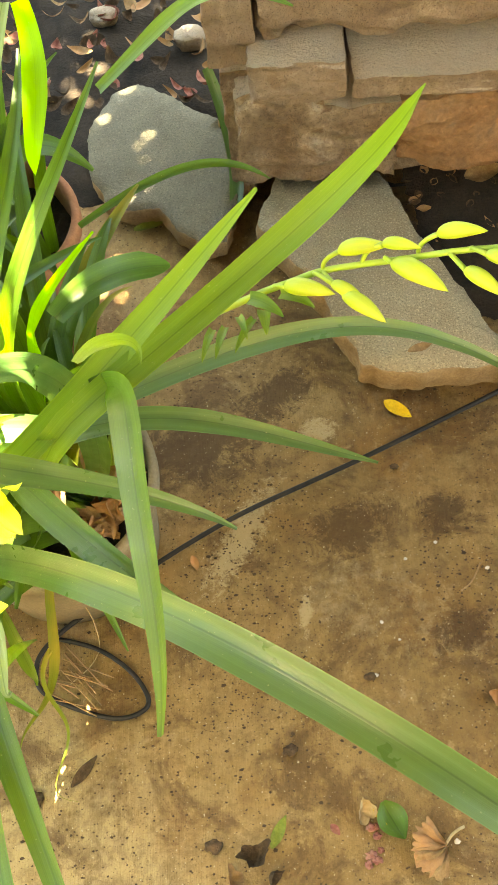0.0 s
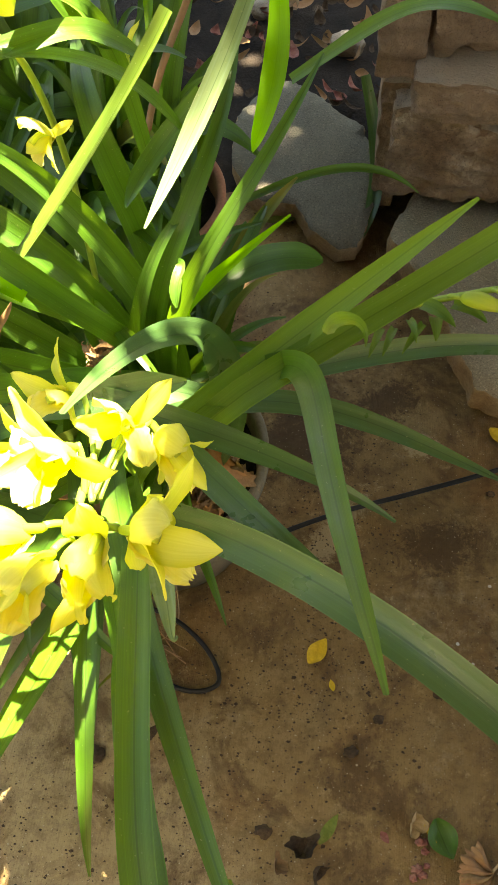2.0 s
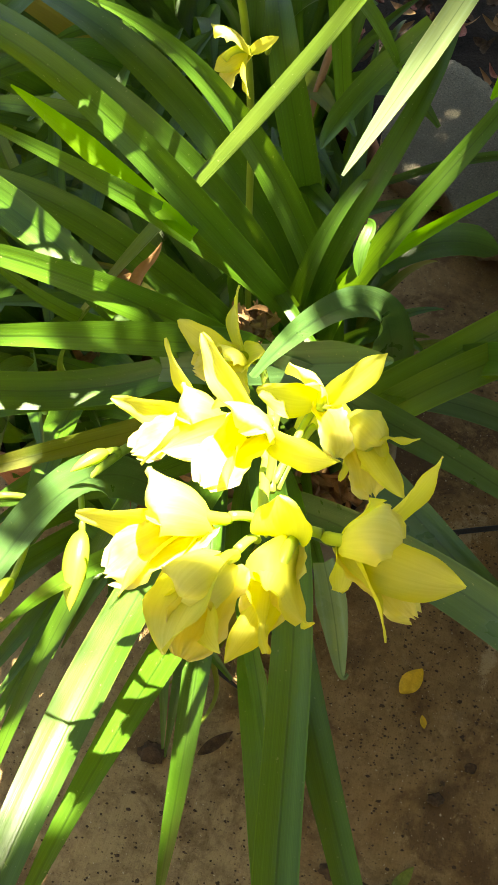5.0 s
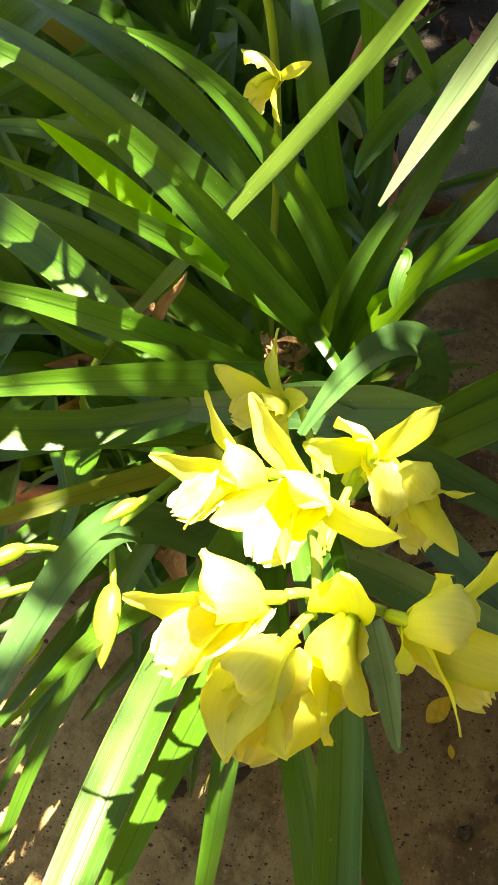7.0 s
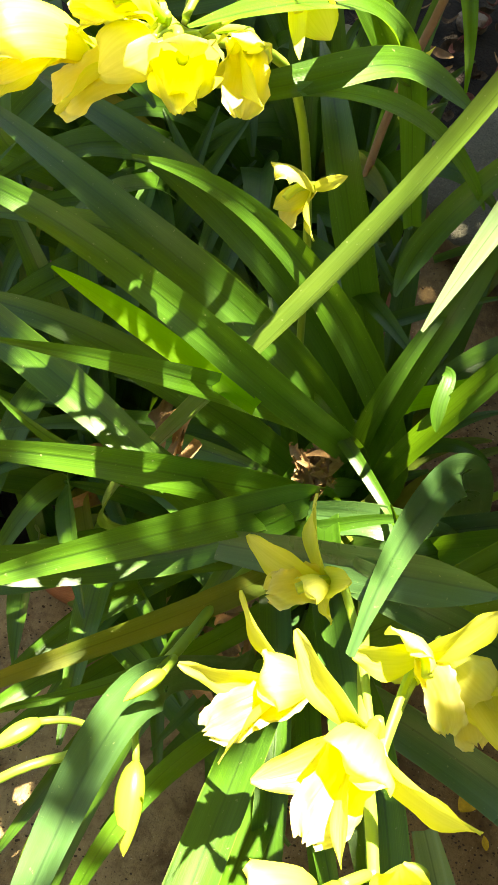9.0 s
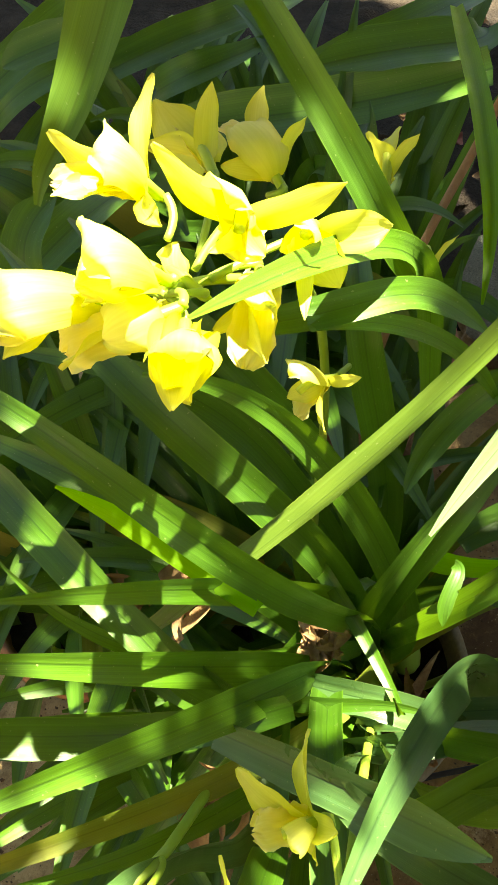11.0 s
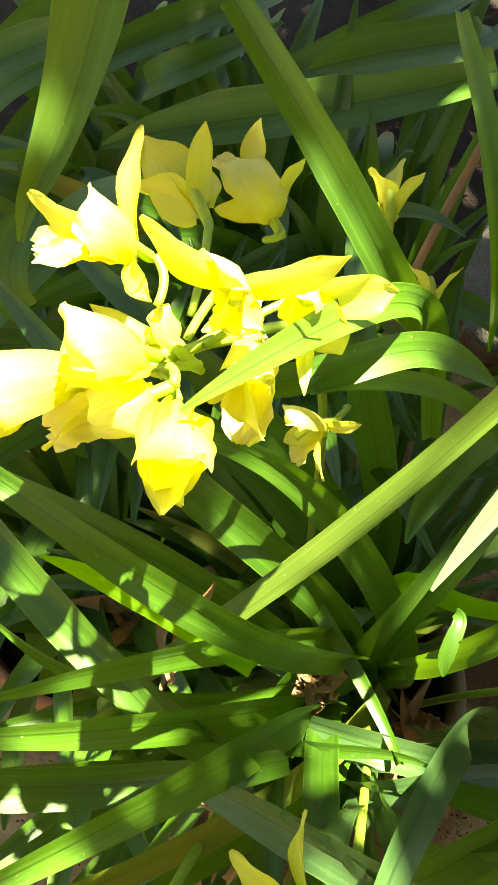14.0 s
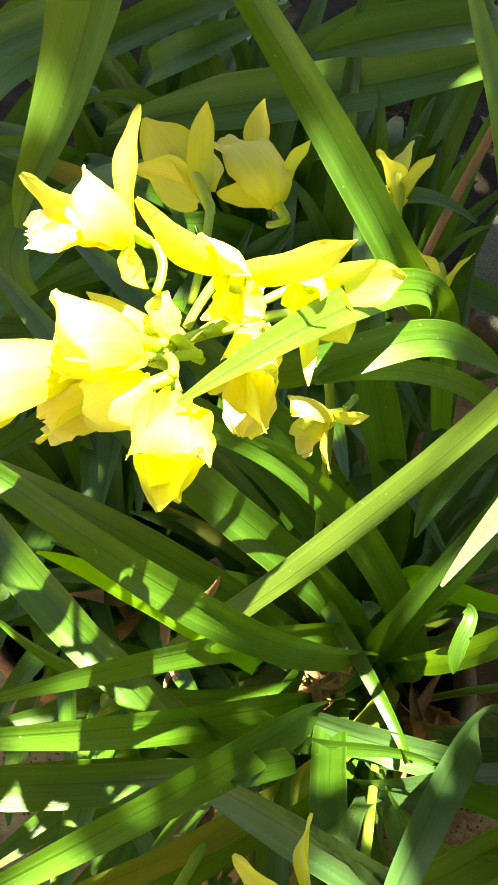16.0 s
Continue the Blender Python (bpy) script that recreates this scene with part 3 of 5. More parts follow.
def bud_mesh(length, width):
    rows, sides = 14, 12
    verts, uvs = [], []
    for i in range(rows):
        s = i / (rows - 1)
        r = width / 2 * math.sin(math.pi * s ** 0.8) ** 0.75 + 0.0012 * (1 - s)
        for k in range(sides):
            a = 2 * math.pi * k / sides
            g = 1 + 0.09 * math.cos(3 * a)
            verts.append((r * g * math.cos(a), length * s, r * g * math.sin(a) + 0.16 * length * (s - s * s) - 0.14 * length * s * s))
            uvs.append((k / sides, s))
    faces = [(i * sides + k, i * sides + (k + 1) % sides, (i + 1) * sides + (k + 1) % sides, (i + 1) * sides + k)
             for i in range(rows - 1) for k in range(sides)]
    return mesh_of("bud", verts, faces, BUD, uvs)


BUD_MESH = bud_mesh(0.043, 0.0122)


def bud(parent, start, way, size=1.0, joint=None):
    f = Vector(way).normalized()
    m = Matrix.Translation(Vector(start) - parent.location) @ f.to_track_quat("Y", "Z").to_matrix().to_4x4() @ Matrix.Diagonal((size, size, size, 1))
    ob = part("bud", BUD_MESH, parent, "", m)
    if joint is not None:
        a, j = np.array(start), np.array(joint)
        line = bezier((j, (a + j) / 2 - np.array(f) * 0.012 + np.array((0, 0, 0.006)), a + np.array(f) * 0.002), 10) - np.array(parent.location)
        part("flower_stalk", tube(line, 0.0022, STEM, 8, "flower_stalk", 1.2), parent)
    return ob


# ---- ground, wall and stones ----
def sheet(name, x0, x1, y0, y1, z, n, mat, amp=0.0, scale=4.0):
    xs, ys = np.linspace(x0, x1, n), np.linspace(y0, y1, n)
    v = [(x, y, z + amp * noise.noise(Vector((x * scale, y * scale, 0.3))) + amp * 0.4 * noise.noise(Vector((x * scale * 5, y * scale * 5, 2)))) for y in ys for x in xs]
    f = [(i * n + j, i * n + j + 1, (i + 1) * n + j + 1, (i + 1) * n + j) for i in range(n - 1) for j in range(n - 1)]
    return mesh_of(name, v, f, mat)


tagged(new("ground", sheet("ground", -300, 300, -300, 300, -0.12, 3, SOIL)), "dark bare garden soil under everything", "ground", "", "structure")
patio = new("pavement", rock("pavement", (-2.6, -2.4, -0.1), (2.6, 1.72, 0.0), CONCRETE, 2.0, 0.0, 1))
tagged(patio, "brown-stained brushed concrete patio with dark specks", "pavement", "", "structure")
tagged(new("flower_bed", sheet("flower_bed", -2.6, 2.6, 1.66, 4.2, 0.0, 90, SOIL, 0.018, 7)), "dark soil bed behind the patio strewn with litter", "soil", "", "stuff")

wall = thing("stone_wall", (0.7, 1.7, 0.0), "stacked wall of rough brown fieldstone blocks", "wall", "", "structure")
WO = Vector(wall.location)


def wall_stone(x0, x1, z0, z1, y0, seed, depth=0.3, mat=STONE, cuts=26):
    me = rock("stone", Vector((x0, y0, z0)) - WO, Vector((x1, y0 + depth, z1)) - WO, mat, seed, 0.19, cuts, 0.011)
    part("stone", me, wall)


wall_stone(0.145, 0.438, 0.113, 0.316, 1.583, 1.3)
wall_stone(0.439, 0.769, 0.123, 0.307, 1.588, 2.9, 0.3, ORANGE_STONE)
wall_stone(0.168, 0.343, 0.323, 0.408, 1.573, 5.1)
wall_stone(0.353, 0.810, 0.332, 0.377, 1.563, 6.4)
wall_stone(0.176, 0.836, 0.405, 0.594, 1.643, 8.2)
wall_stone(0.096, 0.177, 0.358, 0.644, 1.628, 9.7)
wall_stone(0.118, 0.169, 0.020, 0.342, 1.648, 3.3)
wall_stone(0.773, 1.157, 0.036, 0.303, 1.588, 11.0)
wall_stone(0.820, 1.310, 0.321, 0.576, 1.608, 12.4)
for k in range(7):
    wall_stone(1.15 + 0.36 * k, 1.5 + 0.36 * k, 0.0, 0.3, 1.62, 20 + k, 0.3, STONE, 9)
    wall_stone(1.31 + 0.36 * k, 1.66 + 0.36 * k, 0.305, 0.6, 1.63, 40 + k, 0.3, STONE, 9)
for k in range(8):
    wall_stone(0.1 + 0.42 * k, 0.51 + 0.42 * k, 0.605, 0.85, 1.68, 60 + k, 0.3, STONE, 9)
    wall_stone(0.2 + 0.42 * k, 0.61 + 0.42 * k, 0.855, 1.05, 1.70, 80 + k, 0.3, STONE, 9)
    wall_stone(0.155 + 0.42 * k, 0.57 + 0.42 * k, -0.05, 0.10, 1.72, 100 + k, 0.3, STONE, 9)

slab = new("stone_slab", flagstone("stone_slab", [(0.169, 1.516), (0.180, 1.568), (0.215, 1.647), (0.428, 1.637), (0.507, 1.428), (0.604, 1.216), (0.708, 1.133), (0.596, 1.148), (0.512, 1.142), (0.408, 1.140), (0.348, 1.167), (0.324, 1.224), (0.295, 1.299), (0.237, 1.408)], 0.0, 0.07, 1.0, SLAB, BROKEN))
tagged(slab, "pale grey paving slab with broken tan edges against the wall", "slab")
flat = new("flat_stone", flagstone("flat_stone", [(-0.196, 1.742), (-0.195, 1.845), (-0.142, 1.959), (-0.090, 1.982), (-0.025, 1.948), (0.026, 1.897), (0.088, 1.855), (0.136, 1.763), (0.138, 1.646), (0.107, 1.494), (0.069, 1.484), (0.000, 1.540), (-0.035, 1.597), (-0.094, 1.594), (-0.148, 1.622), (-0.182, 1.691)], 0.0, 0.05, 4.0, WORN, BROKEN))
tagged(flat, "flat grey stone with tan chipped edge in the bed", "stone")

xs = np.linspace(0, 1, 40)
patch_v, patch_f = [], []
for i in xs:
    for k in xs:
        x, y = 0.40 + 0.62 * i, 1.20 + 0.62 * k
        w = noise.noise(Vector((x * 9, y * 9, 1)))
        low = min(1, 6 * max(0, min(i, 1 - i, k, 1 - k) - 0.05 - 0.04 * w))
        patch_v.append((x, y, -0.01 + 0.016 * low + 0.004 * noise.noise(Vector((x * 60, y * 60, 4))) * low))
patch_f = [(i * 40 + k, (i + 1) * 40 + k, (i + 1) * 40 + k + 1, i * 40 + k + 1) for i in range(39) for k in range(39)]
tagged(new("wet_soil", mesh_of("wet_soil", patch_v, patch_f, SOIL)), "black damp soil between the slab and the wall", "soil", "", "stuff")

hose = new("garden_hose", tube(smooth_line([(0.762, 1.207, 0.012), (0.601, 1.126, 0.012), (0.510, 1.082, 0.012), (0.346, 1.005, 0.012), (0.251, 0.963, 0.012), (0.107, 0.899, 0.012), (-0.023, 0.824, 0.012), (-0.128, 0.746, 0.020), (-0.192, 0.700, 0.018), (-0.229, 0.658, 0.012), (-0.224, 0.611, 0.009), (-0.177, 0.581, 0.008), (-0.102, 0.557, 0.008), (-0.057, 0.565, 0.008), (-0.047, 0.588, 0.008), (-0.077, 0.632, 0.008), (-0.134, 0.672, 0.008), (-0.211, 0.696, 0.006)], 150), 0.0048, HOSE, 12, "garden_hose", 0.8))
tagged(hose, "black rubber garden hose looped on the concrete", "hose")

# ---- pots ----
def pot_mesh(name, r_top, r_low, height, mat, wall_t=0.006, lip=0.008):
    prof = [(0.0, 0.0), (r_low, 0.0), (r_low + 0.3 * (r_top - r_low), 0.35 * height), (r_top - 0.004, height - 0.035), (r_top + lip, height - 0.03), (r_top + lip, height - 0.004),
            (r_top + lip - 0.004, height), (r_top - wall_t, height), (r_top - wall_t - 0.004, height - 0.03), (r_low - wall_t, 0.015), (0.0, 0.015)]
    n = 56
    v, f = [], []
    for r, z in prof:
        for k in range(n):
            a = 2 * math.pi * k / n
            v.append((r * math.cos(a), r * math.sin(a), z))
    for i in range(len(prof) - 1):
        for k in range(n):
            f.append((i * n + k, i * n + (k + 1) % n, (i + 1) * n + (k + 1) % n, (i + 1) * n + k))
    return mesh_of(name, v, f, mat)


def mix_mesh(r, z, seed):
    n, rings = 40, 10
    v, f = [], []
    for i in range(rings + 1):
        for k in range(n):
            a, q = 2 * math.pi * k / n, r * i / rings
            v.append((q * math.cos(a), q * math.sin(a), z + 0.02 * noise.noise(Vector((q * 50 * math.cos(a), q * 50 * math.sin(a), seed)))))
    for i in range(rings):
        for k in range(n):
            f.append((i * n + k, i * n + (k + 1) % n, (i + 1) * n + (k + 1) % n, (i + 1) * n + k))
    return mesh_of("potting_mix", v, f, SOIL)


def potted(x, y, r, h, mat, label, name="plant_pot", low=0.78):
    p = thing(name, (x, y, 0), label, "pot")
    part("body", pot_mesh("body", r, r * low, h, mat), p)
    part("potting_mix", mix_mesh(r - 0.012, h - 0.05, x * 7), p, "dark bark potting mix")
    return p


potted(-0.182, 0.87, 0.17, 0.24, POT, "pale tan plastic plant pot on the concrete", low=0.88)
potted(-0.53, 0.868, 0.15, 0.24, TERRA, "weathered terracotta plant pot on the concrete")
potted(-0.317, 1.388, 0.16, 0.26, TERRA, "terracotta plant pot behind the others")


# ---- unseen sheet, wall and tree added to block and shape the light ----
# added overhead, out of view: its outline sets where the sun stops
edge = [(0.154, -2.0), (0.154, 1.16), (0.27, 1.35), (0.27, 2.9), (3.2, 2.9), (3.2, -2.0)]
n = len(edge)
unseen_sun_block = new("unseen_sun_block", mesh_of("unseen_sun_block", [(x, y, z) for z in (2.55, 2.6) for x, y in edge], [tuple(range(n))[::-1], tuple(range(n, 2 * n))] + [(k, (k + 1) % n, n + (k + 1) % n, n + k) for k in range(n)], SLAB, smooth=False))
tagged(unseen_sun_block, "unseen flat sheet added over the patio to block the sun", "roof", "", "structure")

# added wall, out of view, that holds back sky light from the shade
tagged(new("unseen_sky_block", rock("unseen_sky_block", (-3.2, -2.2, -0.1), (3.2, -2.0, 3.4), PLASTER, 3.0, 0.0, 1)), "unseen tan wall added behind the patio to cut sky light", "wall", "", "structure")

# added tree, out of view: its crown casts the shade and sun flecks
tree = thing("added_shade_tree", (-1.4, 3.6, -0.1), "unseen broad-leaved tree added behind the patio to shape the sun", "tree")
TO = np.array(tree.location)
part("trunk", tube(smooth_line(np.array([(-1.4, 3.6, -0.1), (-1.42, 3.55, 0.9), (-1.3, 3.4, 2.0), (-1.0, 3.0, 2.7), (-0.5, 2.4, 3.0)]) - TO, 40), 0.09, DARKBIT, 14, "trunk", 0.4), tree)
for ends in (((-1.08, 3.1, 2.55), (-0.7, 2.2, 2.95), (-0.35, 1.3, 3.0)), ((-0.9, 2.9, 2.8), (-0.2, 2.5, 3.0), (0.4, 2.3, 3.0)), ((-1.25, 3.35, 2.15), (-1.0, 2.2, 2.75), (-0.9, 1.0, 2.9))):
    part("limb", tube(smooth_line(np.array(ends) - TO, 20), 0.03, DARKBIT, 8, "limb", 0.3), tree)
# openings left to steer the sun: centre and radii at the height of the flowers
GAPS = [(-0.122, 0.452, 0.046, 0.074), (-0.172, 0.3, 0.012, 0.055), (-0.316, 0.69, 0.072, 0.08), (-0.262, 0.765, 0.024, 0.024), (-0.225, 0.815, 0.03, 0.022), (-0.485, 0.93, -0.012, 0.02), (0.048, 2.081, -0.016, -0.004), (-0.082, 2.401, 0.0, -0.008)]
# small ones: centre and radius
SPOTS = [(-0.085, 0.775, -0.004), (-0.122, 0.652, -0.004), (-0.078, 0.712, -0.012), (-0.242, 0.41, -0.006), (-0.062, 0.872, 0.002), (-0.095, 0.835, -0.004), (-0.035, 0.8, -0.006), (-0.156, 0.358, -0.003), (-0.292, 0.507, 0.006), (-0.311, 0.478, 0.004), (-0.312, 0.695, -0.004), (-0.193, 0.901, -0.003), (-0.219, 0.843, -0.001), (-0.253, 0.758, -0.001), (-0.190, 0.832, -0.005), (-0.279, 0.865, -0.015), (-0.201, 0.892, -0.015), (-0.266, 0.549, -0.004), (-0.080, 0.530, -0.006), (-0.096, 0.576, -0.002), (-0.060, 0.532, 0.000), (-0.302, 0.609, -0.010), (-0.210, 1.116, -0.015), (-0.145, 0.807, -0.011)]


def crown(count, seed):
    r = np.random.default_rng(seed)
    gaps = GAPS + [(x, y, c + 0.016, c + 0.016) for x, y, c in SPOTS] + [(r.uniform(-0.75, -0.3), r.uniform(0.62, 1.3), *r.uniform(-0.006, 0.012, 2)) for k in range(6)]
    e = np.random.default_rng(77)
    gaps += [(e.uniform(-0.5, -0.25), e.uniform(0.5, 0.95), *e.uniform(-0.012, 0.004, 2)) for k in range(4)]
    gaps = [g for g in gaps if not (g in gaps[len(GAPS) + len(SPOTS):] and -0.25 < g[0] < -0.03 and 0.5 < g[1] < 0.74)]
    v, f = [], []
    while len(f) < count:
        q, z = np.array((r.uniform(-1.5, 0.5), r.uniform(-0.3, 2.9))), r.uniform(2.68, 3.2)
        if any(((q[0] - a) / (c + 0.028)) ** 2 + ((q[1] - b) / (d + 0.028)) ** 2 < 1 for a, b, c, d in gaps):
            continue
        p = np.array((*(q + (z - 0.95) * np.array((SUN.x, SUN.y)) / SUN.z), z)) - TO
        m = Euler((r.normal(0, 0.45), r.normal(0, 0.45), r.uniform(0, 6.28))).to_matrix()
        size, n = r.uniform(0.04, 0.06), len(v)
        for x, y, h in ((-1, 0, 0.1), (-0.35, 0.42, 0), (0.4, 0.36, 0), (1, 0, 0.15), (0.4, -0.36, 0), (-0.35, -0.42, 0)):
            v.append(p + np.array(m @ Vector((x, y, h))) * size)
        f.append(tuple(range(n, n + 6)))
    return mesh_of("crown", v, f, CROWN_LEAF, smooth=False)


part("crown", crown(13000, 12), tree)


# ---- orchids ----
orchid = thing("orchid_plant", (-0.158, 0.888, 0.163), "yellow-flowered orchid with long arching strap leaves in a pot", "orchid")
far_orchid = thing("orchid_plant", (-0.317, 1.387, 0.109), "dark green strap-leaved orchid in the pot behind", "orchid")
side_orchid = thing("orchid_plant", (-0.506, 0.868, 0.148), "dense strap-leaved orchid in the terracotta pot", "orchid")
ROOT_A = (-0.201, 0.899, 0.187)
ROOT_B = (-0.116, 0.852, 0.191)
leaf(orchid, ((0.019, 0.660, 0.796), (0.159, 0.777, 0.815), (0.253, 0.828, 0.864), (0.301, 0.814, 0.947), (0.300, 0.737, 1.062)), 0.03, mat=LIME, tip=0.18, root=ROOT_B)
leaf(orchid, ((-0.061, 0.624, 0.756), (-0.014, 0.677, 0.760), (0.041, 0.714, 0.798), (0.104, 0.736, 0.867), (0.176, 0.741, 0.967)), 0.029, mat=LIME, tip=0.2, root=ROOT_B)
leaf(orchid, ((-0.067, 0.728, 0.637), (0.111, 0.803, 0.649), (0.247, 0.808, 0.733), (0.356, 0.733, 0.749)), 0.026, grow=8, mat=GREY, root=ROOT_B)
leaf(orchid, ((-0.013, 0.684, 0.747), (0.085, 0.680, 0.843), (0.036, 0.566, 0.915), (0.103, 0.428, 0.914), (0.116, 0.293, 1.062)), 0.028, mat=LEAF, tip=0.35, root=ROOT_B)
leaf(orchid, ((-0.066, 0.699, 0.654), (0.048, 0.783, 0.604), (0.159, 0.731, 0.598), (0.297, 0.702, 0.558)), 0.027, mat=GREY, tip=0.22, root=ROOT_B)
leaf(orchid, ((-0.129, 0.661, 0.667), (-0.171, 0.594, 0.858), (-0.111, 0.533, 0.915), (0.044, 0.599, 0.770), (0.143, 0.524, 0.789)), 0.026, mat=GREY, tip=0.2, root=ROOT_B)
leaf(orchid, ((-0.095, 0.555, 0.678), (0.006, 0.490, 0.809), (0.107, 0.425, 0.875), (0.211, 0.358, 0.877), (0.322, 0.293, 0.816), (0.442, 0.231, 0.692)), 0.034, mat=GREY, grow=12, root=ROOT_B)
leaf(orchid, ((-0.069, 0.619, 0.707), (-0.019, 0.557, 0.755), (0.034, 0.500, 0.788), (0.090, 0.449, 0.806), (0.152, 0.406, 0.811)), 0.03, mat=GREY, grow=6, root=ROOT_B)
leaf(orchid, ((-0.191, 0.639, 0.659), (-0.129, 0.458, 0.653), (-0.119, 0.311, 0.642), (-0.121, 0.235, 0.431)), 0.026, root=ROOT_B)
leaf(orchid, ((-0.112, 0.575, 0.690), (-0.030, 0.390, 0.935), (-0.054, 0.188, 0.829), (0.027, 0.122, 0.823), (-0.025, 0.242, 0.817)), 0.026, grow=28, root=ROOT_B)
leaf(orchid, ((-0.157, 0.670, 0.680), (-0.098, 0.451, 0.842), (-0.008, 0.304, 0.786), (0.054, 0.174, 0.880), (0.042, 0.208, 0.862)), 0.029, grow=9, root=ROOT_B)
leaf(orchid, ((-0.148, 0.668, 0.598), (-0.155, 0.523, 0.647), (-0.084, 0.416, 0.734), (-0.047, 0.303, 0.830)), 0.02, root=ROOT_B)
leaf(orchid, ((-0.175, 0.640, 0.540), (-0.154, 0.560, 0.740), (-0.180, 0.388, 0.817), (-0.181, 0.200, 0.831)), 0.031, grow=12, root=ROOT_A)
leaf(orchid, ((-0.128, 0.739, 0.534), (-0.137, 0.523, 0.558), (-0.179, 0.348, 0.694), (-0.157, 0.182, 0.860)), 0.031, root=ROOT_A)
leaf(orchid, ((-0.213, 0.561, 0.621), (-0.246, 0.537, 0.711), (-0.255, 0.493, 0.784), (-0.250, 0.421, 0.842), (-0.243, 0.319, 0.892)), 0.037, mat=GREY, grow=5, root=ROOT_A)
leaf(orchid, ((-0.155, 0.571, 0.560), (-0.264, 0.443, 0.717), (-0.224, 0.364, 0.817), (-0.233, 0.316, 0.884)), 0.02, root=ROOT_A)
leaf(orchid, ((-0.194, 0.778, 0.615), (-0.276, 0.620, 0.516), (-0.336, 0.461, 0.389), (-0.360, 0.289, 0.280)), 0.022, grow=6, root=ROOT_A)
leaf(orchid, ((-0.045, 0.772, 0.616), (-0.054, 0.770, 0.690), (-0.067, 0.737, 0.761), (-0.088, 0.679, 0.828), (-0.110, 0.598, 0.893), (-0.120, 0.495, 0.959)), 0.043, mat=GREY, tip=0.5, root=ROOT_B)
leaf(orchid, ((-0.104, 0.875, 1.020), (-0.221, 0.726, 0.819), (-0.402, 0.592, 0.709), (-0.353, 0.697, 0.535)), 0.023, mat=OLIVE, turn=-68)
leaf(orchid, ((-0.160, 0.777, 0.656), (-0.194, 0.718, 0.787), (-0.231, 0.687, 0.887), (-0.274, 0.678, 0.955), (-0.329, 0.687, 0.989), (-0.396, 0.706, 0.984)), 0.026, grow=10, root=ROOT_A)
leaf(orchid, ((-0.224, 0.690, 0.834), (-0.270, 0.694, 0.864), (-0.305, 0.695, 0.895), (-0.332, 0.689, 0.928), (-0.350, 0.676, 0.960)), 0.017, mat=BACKLIT, tip=0.4)
leaf(orchid, ((-0.135, 0.827, 0.642), (-0.202, 0.849, 0.790), (-0.271, 0.836, 0.902), (-0.327, 0.760, 0.977)), 0.03, root=ROOT_A)
leaf(orchid, ((-0.189, 0.707, 0.672), (-0.226, 0.637, 0.757), (-0.262, 0.580, 0.825), (-0.293, 0.535, 0.876), (-0.319, 0.499, 0.908)), 0.031, grow=8, root=ROOT_A)
leaf(orchid, ((-0.199, 0.725, 0.637), (-0.238, 0.674, 0.736), (-0.278, 0.633, 0.813), (-0.317, 0.602, 0.867), (-0.357, 0.578, 0.897)), 0.033, grow=8, root=ROOT_A)
leaf(orchid, ((-0.295, 0.659, 0.766), (-0.334, 0.675, 0.771), (-0.374, 0.692, 0.775), (-0.415, 0.710, 0.778), (-0.460, 0.726, 0.779)), 0.032, grow=8, root=ROOT_A)
leaf(orchid, ((-0.140, 0.737, 0.592), (-0.180, 0.635, 0.661), (-0.255, 0.557, 0.723), (-0.352, 0.478, 0.733)), 0.022, mat=OLD, grow=8, root=ROOT_A)
leaf(orchid, ((-0.040, 0.948, 1.001), (-0.054, 0.885, 0.973), (-0.078, 0.907, 0.897), (-0.125, 0.782, 0.843)), 0.021, mat=PALE, tip=0.45)
leaf(orchid, ((-0.087, 0.919, 0.899), (-0.121, 0.910, 0.850), (-0.149, 0.875, 0.827), (-0.151, 0.814, 0.835)), 0.022)
leaf(orchid, ((-0.099, 0.799, 0.777), (-0.088, 0.794, 0.784), (-0.103, 0.773, 0.780), (-0.094, 0.754, 0.758)), 0.012)
leaf(orchid, ((-0.117, 0.907, 0.559), (-0.095, 0.856, 0.653), (-0.065, 0.825, 0.730), (-0.028, 0.814, 0.792), (0.015, 0.824, 0.838)), 0.024, mat=BACKLIT, tip=0.4, root=ROOT_A)
leaf(orchid, ((-0.150, 0.820, 0.520), (-0.140, 0.790, 0.790), (-0.059, 0.873, 0.826), (-0.071, 1.059, 0.868)), 0.026, root=ROOT_A)
leaf(orchid, ((-0.012, 0.902, 1.035), (-0.004, 0.894, 0.965), (-0.008, 0.794, 0.987), (-0.025, 0.833, 0.907)), 0.022, mat=BACKLIT, tip=0.5)
leaf(orchid, ((-0.125, 0.810, 0.560), (-0.101, 0.745, 0.807), (-0.022, 0.761, 0.903), (0.029, 0.962, 0.922)), 0.022, root=ROOT_A)
leaf(orchid, ((-0.132, 1.312, 0.319), (0.009, 1.392, 0.362), (0.109, 1.437, 0.364), (0.197, 1.419, 0.294)), 0.016)
leaf(orchid, ((0.080, 1.836, 0.200), (0.129, 1.763, 0.083), (0.152, 1.637, 0.048), (0.101, 1.518, 0.025)), 0.03, mat=GREY)
leaf(orchid, ((-0.020, 1.184, 0.705), (0.100, 1.195, 0.810), (0.130, 1.130, 0.900), (0.223, 1.066, 0.892)), 0.02)
leaf(far_orchid, ((-0.331, 0.951, 1.139), (-0.218, 0.894, 1.052), (-0.184, 0.880, 0.976), (-0.182, 0.950, 0.913)), 0.024)
leaf(far_orchid, ((-0.156, 0.943, 0.775), (-0.180, 0.955, 0.894), (-0.173, 0.934, 1.001), (-0.208, 0.852, 1.064), (-0.263, 0.706, 1.123)), 0.022)
